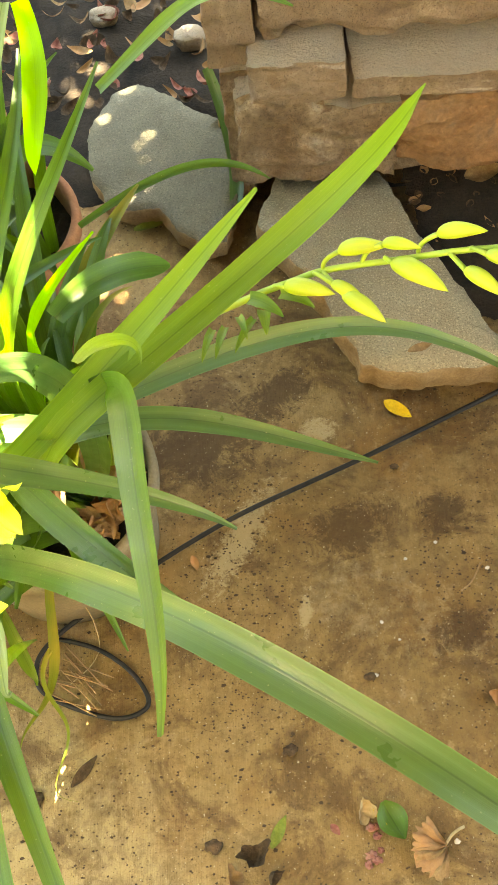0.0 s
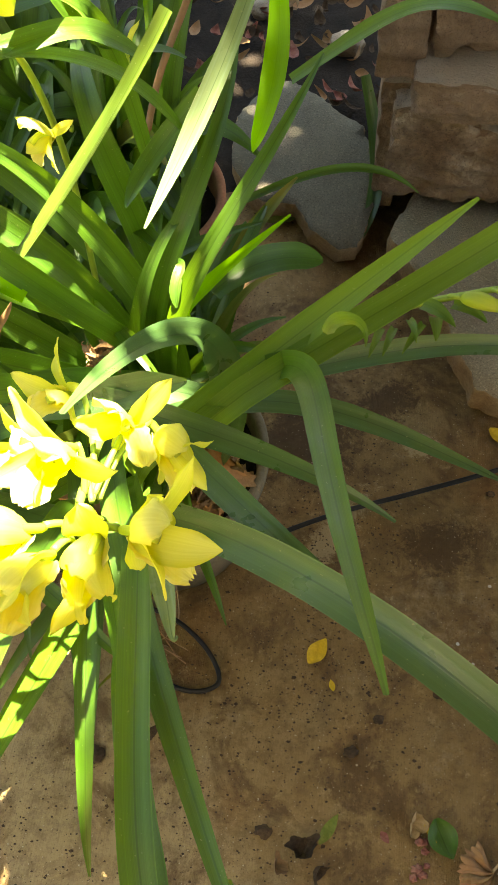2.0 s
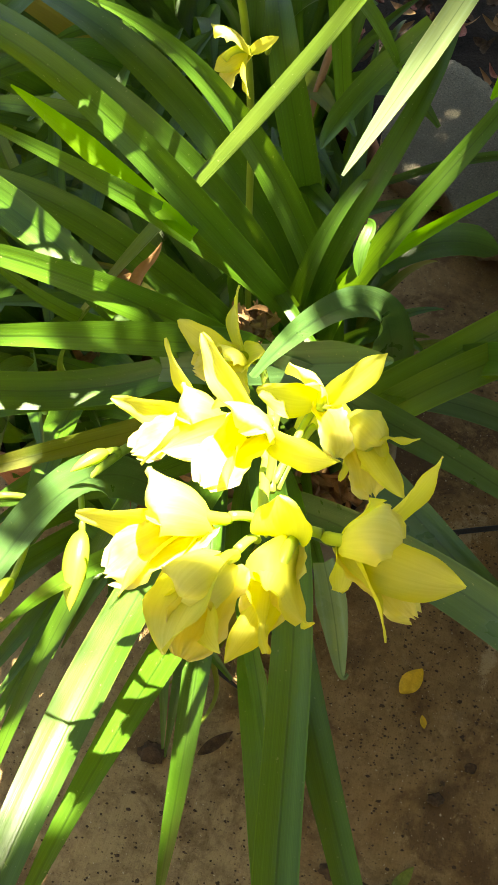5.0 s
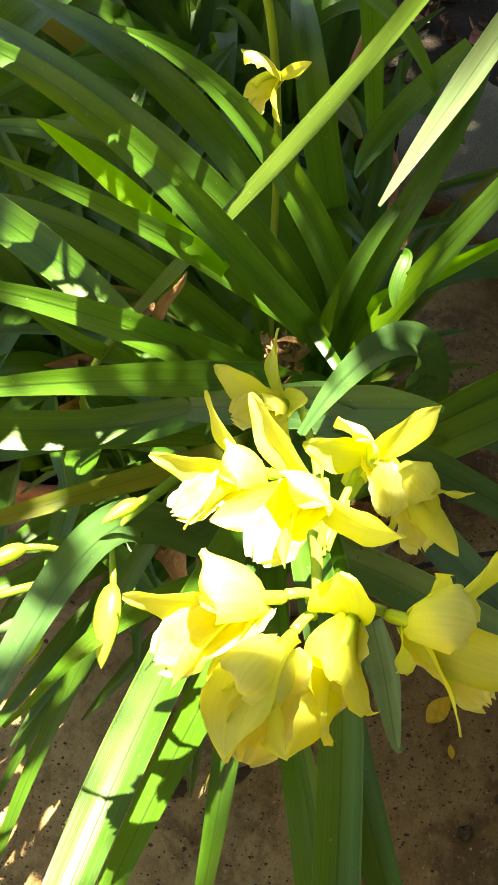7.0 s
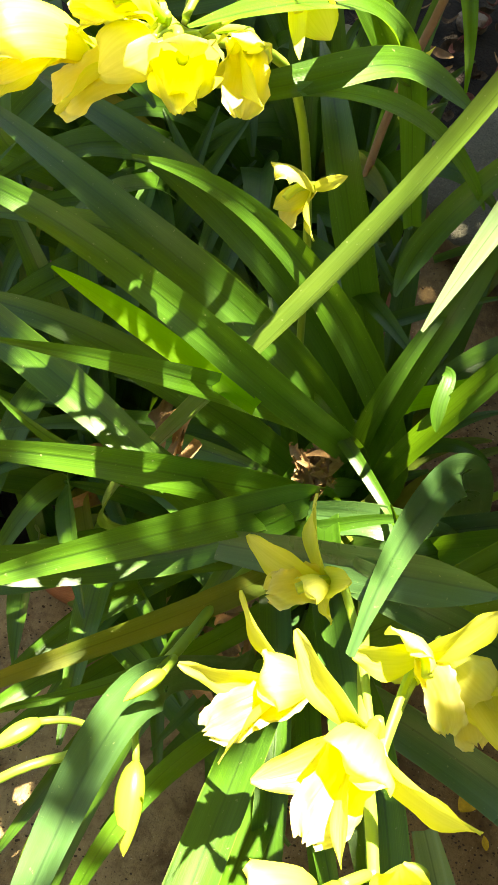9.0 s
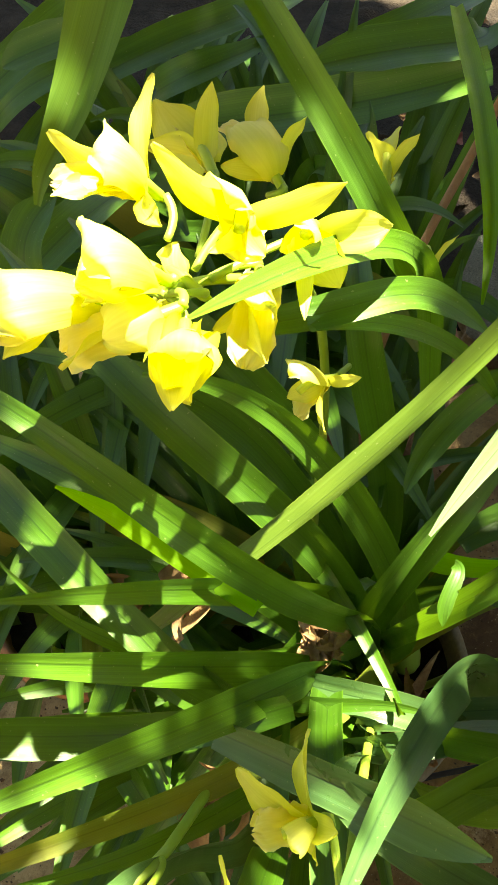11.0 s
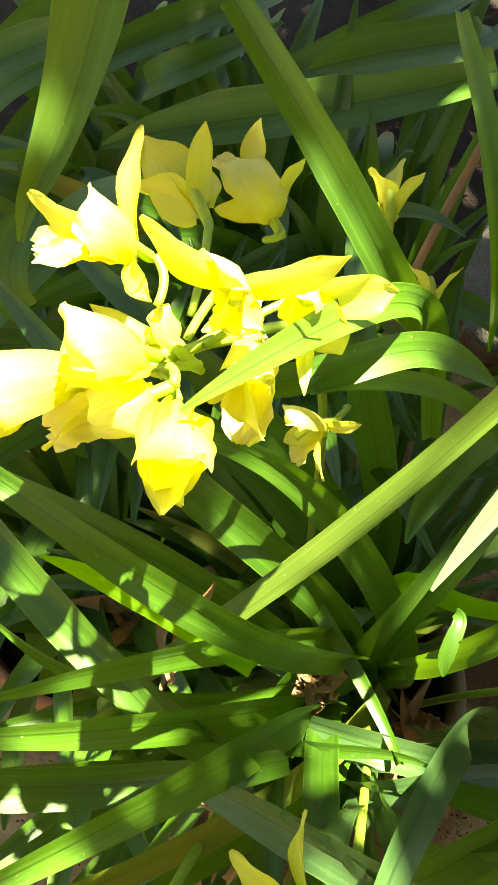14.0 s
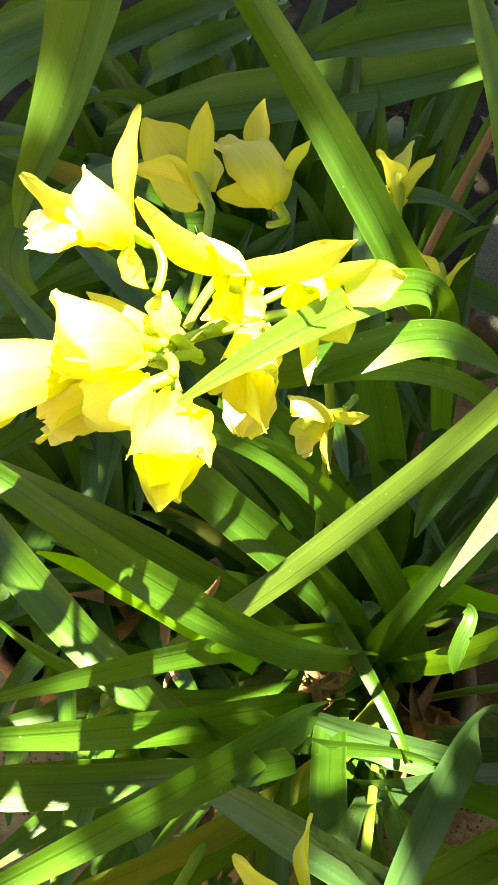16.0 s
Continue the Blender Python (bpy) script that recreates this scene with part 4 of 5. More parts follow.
leaf(far_orchid, ((-0.274, 0.787, 1.016), (-0.186, 0.830, 1.015), (-0.194, 0.875, 1.016), (-0.128, 0.880, 0.960)), 0.022)
leaf(far_orchid, ((-0.233, 0.803, 1.016), (-0.179, 0.859, 0.986), (-0.138, 0.890, 0.936), (-0.102, 0.904, 0.851)), 0.014)
leaf(far_orchid, ((-0.252, 1.368, 0.862), (-0.208, 1.153, 0.963), (-0.150, 1.038, 0.970), (-0.138, 0.917, 0.944)), 0.018, mat=BACKLIT)
leaf(far_orchid, ((-0.430, 1.060, 1.170), (-0.446, 0.990, 1.040), (-0.457, 0.945, 1.003), (-0.462, 0.900, 0.985)), 0.052, grow=4, mat=LIME, base=0.9, fold=0.6, tip=0.55)
leaf(far_orchid, ((-0.209, 1.486, 0.715), (-0.373, 1.457, 0.618), (-0.539, 1.414, 0.615), (-0.664, 1.332, 0.588)), 0.07)
leaf(orchid, ((-0.187, 0.752, 0.606), (-0.278, 0.675, 0.663), (-0.359, 0.647, 0.725), (-0.434, 0.675, 0.788)), 0.022, root=ROOT_A)
leaf(orchid, ((-0.185, 0.660, 0.742), (-0.225, 0.642, 0.701), (-0.275, 0.620, 0.682), (-0.333, 0.595, 0.684), (-0.399, 0.566, 0.709)), 0.034, grow=8, base=0.6)
leaf(orchid, ((-0.173, 0.659, 0.586), (-0.277, 0.490, 0.650), (-0.368, 0.469, 0.715), (-0.342, 0.452, 0.727)), 0.022, root=ROOT_A)
leaf(orchid, ((-0.172, 0.770, 0.693), (-0.102, 0.712, 0.671), (-0.091, 0.685, 0.680), (-0.114, 0.695, 0.732)), 0.018, root=ROOT_A)
leaf(orchid, ((-0.217, 0.698, 0.622), (-0.172, 0.677, 0.656), (-0.127, 0.711, 0.693), (-0.073, 0.696, 0.716)), 0.02, root=ROOT_A)
leaf(far_orchid, ((-0.232, 1.559, 0.716), (-0.217, 1.526, 0.712), (-0.291, 1.489, 0.738), (-0.404, 1.366, 0.752)), 0.06)
leaf(far_orchid, ((-0.656, 1.289, 0.794), (-0.669, 1.285, 0.778), (-0.703, 1.269, 0.776), (-0.740, 1.243, 0.756)), 0.05)
leaf(far_orchid, ((-0.567, 0.978, 0.722), (-0.591, 0.982, 0.748), (-0.594, 1.015, 0.771), (-0.573, 1.054, 0.782)), 0.045)
leaf(orchid, ((-0.053, 0.450, 0.832), (-0.028, 0.395, 0.848), (-0.025, 0.363, 0.857), (-0.021, 0.376, 0.853)), 0.02, mat=PALE, tip=0.6)
leaf(orchid, ((-0.146, 0.696, 0.300), (-0.167, 0.639, 0.232), (-0.130, 0.543, 0.112), (-0.234, 0.570, 0.075), (-0.239, 0.507, 0.040)), 0.016, mat=OLD, turn=60, tip=0.5, label="withered drooping leaf")
leaf(orchid, ((-0.161, 0.614, 0.200), (-0.237, 0.528, 0.122), (-0.038, 0.577, 0.015), (-0.263, 0.440, 0.045), (-0.152, 0.434, 0.005)), 0.013, mat=OLD, turn=-70, tip=0.6, label="withered drooping leaf")
leaf(orchid, ((-0.210, 0.641, 0.300), (-0.196, 0.624, 0.293), (-0.184, 0.557, 0.158), (-0.194, 0.599, 0.160), (-0.193, 0.578, 0.140)), 0.02, mat=LIME, tip=0.4, label="withered drooping leaf")
leaf(orchid, ((0.065, 0.510, 1.069), (0.066, 0.558, 1.029), (0.094, 0.580, 1.007), (0.092, 0.550, 1.006)), 0.011, mat=LIME, tip=0.5)
leaf(orchid, ((-0.090, 0.926, 0.572), (-0.053, 0.971, 0.584), (-0.012, 0.995, 0.586), (0.046, 1.062, 0.500)), 0.04, mat=LEAF)
leaf(orchid, ((-0.174, 0.804, 0.626), (-0.221, 0.739, 0.771), (-0.273, 0.660, 0.903), (-0.323, 0.577, 1.028)), 0.024, root=ROOT_A)
leaf(orchid, ((-0.165, 0.800, 0.540), (-0.148, 0.765, 0.763), (-0.122, 0.826, 0.800), (-0.089, 0.919, 0.763)), 0.02, root=ROOT_A)
# broad shaded leaves of the crown
leaf(orchid, ((-0.275, 0.644, 0.773), (-0.304, 0.654, 0.801), (-0.345, 0.672, 0.812), (-0.398, 0.698, 0.808), (-0.463, 0.735, 0.788)), 0.034, grow=8, tip=0.35, base=0.6)
leaf(orchid, ((-0.234, 0.652, 0.640), (-0.300, 0.613, 0.680), (-0.349, 0.598, 0.693), (-0.388, 0.573, 0.680), (-0.457, 0.553, 0.640)), 0.034, base=0.6)
leaf(orchid, ((-0.233, 0.623, 0.734), (-0.185, 0.612, 0.773), (-0.138, 0.600, 0.814), (-0.090, 0.587, 0.857), (-0.044, 0.573, 0.901)), 0.031, mat=GREY, tip=0.2, base=0.75)
leaf(orchid, ((-0.167, 0.800, 0.620), (-0.213, 0.815, 0.748), (-0.305, 0.766, 0.874), (-0.397, 0.828, 0.865), (-0.586, 0.964, 0.800)), 0.034, root=ROOT_A)
leaf(orchid, ((-0.218, 0.953, 0.550), (-0.279, 0.937, 0.699), (-0.351, 0.927, 0.807), (-0.424, 0.953, 0.808), (-0.572, 1.065, 0.740)), 0.036, root=ROOT_A)
leaf(orchid, ((-0.178, 0.989, 0.520), (-0.212, 1.015, 0.668), (-0.229, 0.947, 0.814), (-0.227, 0.974, 0.825), (-0.292, 1.150, 0.780)), 0.038, root=ROOT_A)
leaf(orchid, ((-0.263, 0.798, 0.600), (-0.332, 0.799, 0.658), (-0.420, 0.790, 0.741), (-0.469, 0.800, 0.715), (-0.591, 0.836, 0.660)), 0.036, root=ROOT_A)
leaf(orchid, ((-0.205, 0.716, 0.620), (-0.162, 0.708, 0.643), (-0.118, 0.700, 0.704), (-0.101, 0.709, 0.670), (-0.035, 0.728, 0.620)), 0.03, mat=GREY, base=0.75, tip=0.2)
leaf(orchid, ((-0.245, 0.942, 0.500), (-0.316, 0.941, 0.620), (-0.365, 0.979, 0.687), (-0.530, 0.917, 0.700), (-0.600, 0.938, 0.660)), 0.036, root=ROOT_A)
# broad leaves deep behind the upper spike
leaf(far_orchid, ((-0.785, 1.248, 0.700), (-0.710, 1.343, 0.760), (-0.698, 1.368, 0.760), (-0.691, 1.604, 0.700)), 0.06, tip=0.3, base=0.9)
leaf(far_orchid, ((-0.665, 0.983, 0.620), (-0.604, 1.100, 0.673), (-0.594, 1.106, 0.697), (-0.585, 1.294, 0.600)), 0.055, tip=0.3, base=0.9)
leaf(far_orchid, ((-0.751, 1.508, 0.560), (-0.654, 1.620, 0.583), (-0.612, 1.586, 0.607), (-0.536, 1.834, 0.540)), 0.06, tip=0.3, base=0.9)
leaf(far_orchid, ((-0.487, 1.579, 0.560), (-0.385, 1.640, 0.620), (-0.322, 1.697, 0.620), (-0.244, 1.939, 0.560)), 0.05, tip=0.3, base=0.9)
leaf(far_orchid, ((-0.903, 1.420, 0.507), (-0.817, 1.431, 0.615), (-0.778, 1.536, 0.542), (-0.710, 1.603, 0.570)), 0.075, tip=0.9, base=0.9)
leaf(far_orchid, ((-0.875, 1.363, 0.401), (-0.868, 1.408, 0.466), (-0.840, 1.469, 0.503), (-0.814, 1.573, 0.485)), 0.06, tip=0.9, base=0.9)
leaf(far_orchid, ((-0.680, 1.506, 0.540), (-0.597, 1.481, 0.630), (-0.570, 1.565, 0.579), (-0.524, 1.638, 0.593)), 0.06, tip=0.9, base=0.9)
leaf(far_orchid, ((-0.541, 1.642, 0.491), (-0.454, 1.690, 0.503), (-0.366, 1.761, 0.524), (-0.289, 1.832, 0.555)), 0.06, tip=0.9, base=0.9)


# ---- flower spikes ----
def spike(parent, points, radius, label=""):
    line = smooth_line(points, 40) - np.array(parent.location)
    return part("flower_stem", tube(line, radius, STEM, 12, "flower_stem", 0.6), parent, label)


spike(orchid, [(-0.126, 0.852, 0.191), (-0.122, 0.728, 0.542), (-0.115, 0.565, 0.823), (-0.101, 0.467, 0.916), (-0.093, 0.429, 0.951), (-0.087, 0.402, 0.965)], 0.0045)
bloom(orchid, (-0.142, 0.563, 0.873), (-0.093, 0.451, 0.916), ((-0.152, 0.542, 0.901), (-0.147, 0.547, 0.908), 0.022), [((-0.161, 0.608, 0.893), 0.019), ((-0.195, 0.574, 0.883), 0.023), ((-0.128, 0.558, 0.896), 0.021), ((-0.133, 0.543, 0.858), 0.019)], ((-0.172, 0.546, 0.874), 0.030))
bloom(orchid, (-0.136, 0.491, 0.910), (-0.092, 0.446, 0.922), ((-0.160, 0.478, 0.928), (-0.149, 0.482, 0.947), 0.037), [((-0.182, 0.519, 0.940), 0.018), ((-0.203, 0.477, 0.925), 0.023), ((-0.167, 0.433, 0.937), 0.015)], ((-0.177, 0.453, 0.916), 0.031))
bloom(orchid, (-0.103, 0.459, 0.974), (-0.094, 0.442, 0.939), ((-0.110, 0.432, 1.010), (-0.105, 0.443, 1.022), 0.040), [((-0.146, 0.486, 1.004), 0.020), ((-0.148, 0.423, 0.981), 0.027), ((-0.056, 0.424, 1.020), 0.025), ((-0.104, 0.397, 1.012), 0.013)], ((-0.118, 0.409, 0.992), 0.034))
bloom(orchid, (-0.081, 0.524, 0.908), (-0.093, 0.455, 0.916), ((-0.092, 0.511, 0.943), (-0.088, 0.521, 0.947), 0.034), [((-0.049, 0.548, 0.942), 0.021), ((-0.120, 0.508, 0.928), 0.025), ((-0.092, 0.511, 0.886), 0.017)], ((-0.062, 0.488, 0.915), 0.027))
bloom(orchid, (-0.063, 0.537, 0.877), (-0.091, 0.457, 0.905), ((-0.037, 0.521, 0.879), (-0.054, 0.522, 0.904), 0.034), [((-0.015, 0.524, 0.895), 0.019), ((-0.015, 0.488, 0.880), 0.021), ((-0.034, 0.504, 0.871), 0.028), ((-0.058, 0.501, 0.853), 0.019)], ((-0.035, 0.501, 0.849), 0.030))
bloom(orchid, (-0.109, 0.387, 0.995), (-0.091, 0.402, 0.967), ((-0.135, 0.372, 1.023), (-0.124, 0.376, 1.040), 0.038), [((-0.169, 0.365, 1.010), 0.023), ((-0.136, 0.333, 1.005), 0.015), ((-0.117, 0.332, 0.987), 0.019), ((-0.118, 0.366, 0.982), 0.019)], ((-0.145, 0.348, 0.997), 0.034))
bloom(orchid, (-0.095, 0.372, 0.989), (-0.087, 0.395, 0.967), ((-0.106, 0.335, 1.025), (-0.100, 0.349, 1.033), 0.035), [((-0.103, 0.306, 1.035), 0.040), ((-0.081, 0.314, 1.034), 0.021), ((-0.117, 0.327, 1.011), 0.028)], ((-0.097, 0.315, 1.022), 0.033))
bloom(orchid, (-0.069, 0.398, 0.972), (-0.085, 0.400, 0.965), None, [((-0.081, 0.407, 1.000), 0.034), ((-0.052, 0.352, 0.990), 0.05), ((-0.071, 0.357, 1.005), 0.024), ((-0.082, 0.324, 0.985), 0.021), ((-0.065, 0.337, 0.975), 0.032)], ((-0.075, 0.353, 0.970), 0.030))
bloom(orchid, (-0.046, 0.398, 0.987), (-0.082, 0.403, 0.964), ((-0.018, 0.396, 1.012), (-0.036, 0.394, 1.027), 0.035), [((-0.010, 0.439, 1.024), 0.021), ((0.016, 0.387, 1.001), 0.030), ((-0.040, 0.380, 0.968), 0.027), ((-0.014, 0.351, 0.998), 0.012), ((-0.030, 0.425, 0.988), 0.036)], ((-0.005, 0.373, 0.988), 0.025))

spike(orchid, [(-0.233, 0.922, 0.184), (-0.243, 0.925, 0.526), (-0.245, 0.921, 0.779), (-0.255, 0.877, 0.961), (-0.282, 0.800, 1.042), (-0.294, 0.766, 1.068), (-0.300, 0.750, 1.076)], 0.0045)
bloom(orchid, (-0.328, 0.803, 1.094), (-0.311, 0.785, 1.079), ((-0.347, 0.783, 1.131), (-0.328, 0.787, 1.140), 0.040), [((-0.380, 0.797, 1.125), 0.025), ((-0.366, 0.766, 1.111), 0.023), ((-0.344, 0.855, 1.128), 0.017), ((-0.299, 0.759, 1.119), 0.017)], ((-0.368, 0.779, 1.110), 0.025))
bloom(orchid, (-0.274, 0.799, 1.094), (-0.290, 0.773, 1.075), ((-0.267, 0.768, 1.136), (-0.262, 0.778, 1.142), 0.037), [((-0.309, 0.778, 1.153), 0.021), ((-0.218, 0.806, 1.132), 0.021), ((-0.272, 0.753, 1.116), 0.013), ((-0.251, 0.778, 1.095), 0.019)], ((-0.263, 0.774, 1.095), 0.033))
bloom(orchid, (-0.240, 0.828, 1.067), (-0.285, 0.782, 1.059), ((-0.244, 0.803, 1.098), (-0.239, 0.814, 1.099), 0.034), [((-0.197, 0.836, 1.080), 0.027), ((-0.224, 0.765, 1.069), 0.011), ((-0.216, 0.806, 1.053), 0.028), ((-0.252, 0.805, 1.071), 0.019)], ((-0.237, 0.798, 1.078), 0.024))
bloom(orchid, (-0.268, 0.815, 1.036), (-0.293, 0.776, 1.055), ((-0.254, 0.765, 1.068), (-0.252, 0.771, 1.078), 0.034), [((-0.237, 0.742, 1.054), 0.021), ((-0.274, 0.757, 1.048), 0.025)], ((-0.251, 0.747, 1.042), 0.033))
bloom(orchid, (-0.276, 0.727, 1.084), (-0.296, 0.751, 1.074), ((-0.254, 0.678, 1.131), (-0.256, 0.684, 1.141), 0.038), [((-0.254, 0.663, 1.112), 0.038), ((-0.262, 0.671, 1.114), 0.038), ((-0.248, 0.670, 1.111), 0.036)], ((-0.259, 0.676, 1.108), 0.022))
bloom(orchid, (-0.289, 0.729, 1.089), (-0.299, 0.752, 1.074), ((-0.312, 0.706, 1.086), (-0.289, 0.706, 1.112), 0.037), [((-0.334, 0.694, 1.065), 0.025), ((-0.304, 0.720, 1.092), 0.019)], ((-0.340, 0.709, 1.058), 0.031))
bloom(orchid, (-0.297, 0.742, 1.099), (-0.301, 0.753, 1.074), ((-0.315, 0.709, 1.135), (-0.299, 0.715, 1.158), 0.041), [((-0.322, 0.708, 1.120), 0.043), ((-0.320, 0.706, 1.108), 0.028)], ((-0.321, 0.713, 1.116), 0.025))
bloom(orchid, (-0.330, 0.737, 1.074), (-0.301, 0.752, 1.072), ((-0.359, 0.690, 1.104), (-0.335, 0.690, 1.133), 0.041), [((-0.361, 0.684, 1.093), 0.043), ((-0.357, 0.681, 1.080), 0.028)], ((-0.360, 0.689, 1.090), 0.022))
bloom(orchid, (-0.325, 0.881, 1.044), (-0.305, 0.810, 1.041), None, [((-0.383, 0.928, 1.045), 0.048), ((-0.341, 0.929, 1.069), 0.019), ((-0.381, 0.902, 1.027), 0.028)], ((-0.386, 0.949, 1.009), 0.022))
bloom(orchid, (-0.292, 0.914, 1.016), (-0.293, 0.901, 1.012), ((-0.334, 0.949, 1.019), (-0.302, 0.918, 1.049), 0.040), [((-0.326, 0.986, 1.028), 0.023), ((-0.281, 0.943, 1.047), 0.015), ((-0.326, 0.901, 1.027), 0.019)], ((-0.352, 0.971, 0.992), 0.022))
bloom(orchid, (-0.227, 0.965, 0.985), (-0.234, 1.005, 0.927), None, [((-0.250, 0.989, 1.006), 0.025), ((-0.233, 1.028, 0.985), 0.015), ((-0.212, 0.986, 1.018), 0.014), ((-0.238, 0.982, 0.981), 0.019)], None)
bloom(orchid, (-0.186, 1.004, 0.859), (-0.190, 1.016, 0.825), None, [((-0.172, 1.027, 0.893), 0.013), ((-0.219, 1.035, 0.870), 0.025), ((-0.205, 1.034, 0.858), 0.015)], None)
bloom(orchid, (-0.232, 0.867, 0.873), (-0.225, 0.901, 0.848), ((-0.256, 0.845, 0.897), (-0.247, 0.856, 0.907), 0.029), [((-0.220, 0.831, 0.856), 0.019), ((-0.205, 0.860, 0.900), 0.011), ((-0.258, 0.850, 0.861), 0.019)], ((-0.247, 0.842, 0.853), 0.022))
bloom(orchid, (-0.289, 0.766, 1.068), (-0.295, 0.755, 1.072), None, [((-0.352, 0.785, 1.062), 0.017), ((-0.312, 0.776, 1.060), 0.034), ((-0.312, 0.800, 1.061), 0.028), ((-0.302, 0.760, 1.051), 0.028)], None)


# the spike of buds that leans out over the slab
spike(orchid, [(-0.084, 0.880, 0.190), (-0.021, 0.840, 0.500), (0.073, 0.833, 0.646), (0.158, 0.811, 0.735), (0.206, 0.807, 0.765), (0.240, 0.802, 0.786), (0.301, 0.780, 0.821), (0.384, 0.745, 0.872), (0.469, 0.725, 0.877)], 0.0045)
bud(orchid, (0.251, 0.805, 0.809), (0.835, -0.230, 0.500), 1.24, (0.237, 0.803, 0.785))
bud(orchid, (0.291, 0.791, 0.833), (0.804, -0.426, 0.415), 0.92, (0.274, 0.791, 0.805))
bud(orchid, (0.337, 0.775, 0.860), (0.793, -0.317, 0.520), 1.12, (0.323, 0.774, 0.835))
bud(orchid, (0.298, 0.772, 0.828), (0.708, -0.662, 0.244), 1.49, (0.297, 0.782, 0.818))
bud(orchid, (0.357, 0.735, 0.857), (0.635, -0.747, 0.197), 1.09, (0.349, 0.761, 0.849))
bud(orchid, (0.197, 0.799, 0.767), (0.826, -0.410, 0.388), 1.33, (0.188, 0.808, 0.754))
bud(orchid, (0.243, 0.780, 0.792), (0.733, -0.646, 0.213), 0.98, (0.228, 0.804, 0.779))
bud(orchid, (0.253, 0.766, 0.792), (0.697, -0.697, 0.168), 1.25, (0.237, 0.802, 0.784))
bud(orchid, (0.373, 0.738, 0.873), (0.879, -0.467, 0.099), 1.03, (0.367, 0.754, 0.860))


def bract(a, b, width=0.009):
    a, b = np.array(a), np.array(b)
    up = np.array((0, 0, 0.008))
    leaf(orchid, (a, a * 0.7 + b * 0.3 + up, a * 0.3 + b * 0.7 + up, b), width, LIME, tip=0.6, base=0.9, name="bract")


bract((0.162, 0.804, 0.745), (0.195, 0.772, 0.753), 0.016)
bract((0.175, 0.793, 0.738), (0.177, 0.757, 0.745), 0.014)
bract((0.121, 0.777, 0.731), (0.110, 0.735, 0.734))
bract((0.134, 0.779, 0.731), (0.124, 0.737, 0.736))
bract((0.149, 0.788, 0.736), (0.157, 0.753, 0.744))
bract((0.164, 0.786, 0.734), (0.144, 0.742, 0.737))
bract((0.194, 0.808, 0.745), (0.227, 0.779, 0.756), 0.014)

# the spike of buds beside the front flowers
spike(orchid, [(-0.212, 0.877, 0.189), (-0.217, 0.734, 0.482), (-0.227, 0.624, 0.641), (-0.234, 0.544, 0.730), (-0.238, 0.525, 0.745), (-0.261, 0.470, 0.761), (-0.274, 0.445, 0.755), (-0.309, 0.420, 0.758), (-0.355, 0.353, 0.812)], 0.005)
bud(orchid, (-0.233, 0.449, 0.767), (0.157, -0.963, -0.221), 1.4, (-0.250, 0.482, 0.761))
bud(orchid, (-0.299, 0.453, 0.778), (-0.599, -0.741, 0.302), 0.9, (-0.269, 0.459, 0.759))
bud(orchid, (-0.273, 0.404, 0.746), (-0.248, -0.921, 0.302), 1.0, (-0.275, 0.441, 0.754))
bud(orchid, (-0.229, 0.502, 0.798), (-0.497, -0.780, 0.381), 0.79, (-0.237, 0.525, 0.745))


# ---- the lower, shaded leaves of each clump ----
def clump(parent, root, count, bearing, reach, height, seed, spread=0.05, width=(0.018, 0.027), droop=(0.55, 1.0), old=0.06):
    r = np.random.default_rng(seed)
    root = np.array(root)
    for k in range(count):
        a = radians(r.uniform(*bearing))
        d = np.array((math.cos(a), math.sin(a), 0))
        far, h = r.uniform(*reach), r.uniform(*height)
        p0 = root + np.array((r.normal(0, spread), r.normal(0, spread), 0))
        up = np.array((0, 0, 1))
        side = np.cross(d, up) * r.normal(0, 0.05)
        leaf(parent, (p0, p0 + d * far * 0.15 + up * h * 0.5, p0 + d * far * 0.5 + up * h * 1.0 + side, p0 + d * far + up * h * r.uniform(*droop) + side * 2),
             r.uniform(*width), LEAF if r.random() > old else OLD, turn=r.uniform(-25, 25), tip=0.35, base=0.6)


clump(orchid, (-0.190, 0.888, 0.188), 34, (70, 250), (0.22, 0.45), (0.22, 0.36), 3, 0.045, (0.026, 0.036), (0.8, 1.15))
clump(orchid, (-0.158, 0.886, 0.188), 9, (10, 70), (0.12, 0.24), (0.25, 0.36), 5, 0.03)
clump(orchid, (-0.212, 0.855, 0.190), 16, (200, 265), (0.2, 0.36), (0.2, 0.3), 6, 0.05, (0.016, 0.024), (0.2, 0.8))
clump(orchid, (-0.267, 0.824, 0.192), 14, (238, 258), (0.3, 0.5), (0.14, 0.24), 33, 0.03, (0.02, 0.027), (0.3, 0.9))
clump(side_orchid, (-0.505, 0.868, 0.161), 60, (0, 360), (0.2, 0.5), (0.25, 0.42), 8, 0.06, (0.03, 0.042), (0.7, 1.1))
clump(far_orchid, (-0.429, 1.356, 0.123), 90, (60, 330), (0.25, 0.55), (0.3, 0.5), 9, 0.08, (0.036, 0.056), (0.6, 1.1))
clump(far_orchid, (-0.283, 1.324, 0.107), 16, (40, 130), (0.1, 0.3), (0.35, 0.6), 10, 0.04, (0.022, 0.032), (0.8, 1.1))

clump(far_orchid, (-0.681, 1.411, 0.106), 40, (60, 330), (0.2, 0.5), (0.3, 0.5), 19, 0.08, (0.036, 0.056), (0.6, 1.1))
clump(side_orchid, (-0.471, 0.932, 0.181), 34, (60, 240), (0.2, 0.45), (0.16, 0.28), 21, 0.06, (0.024, 0.036), (0.6, 1.0))

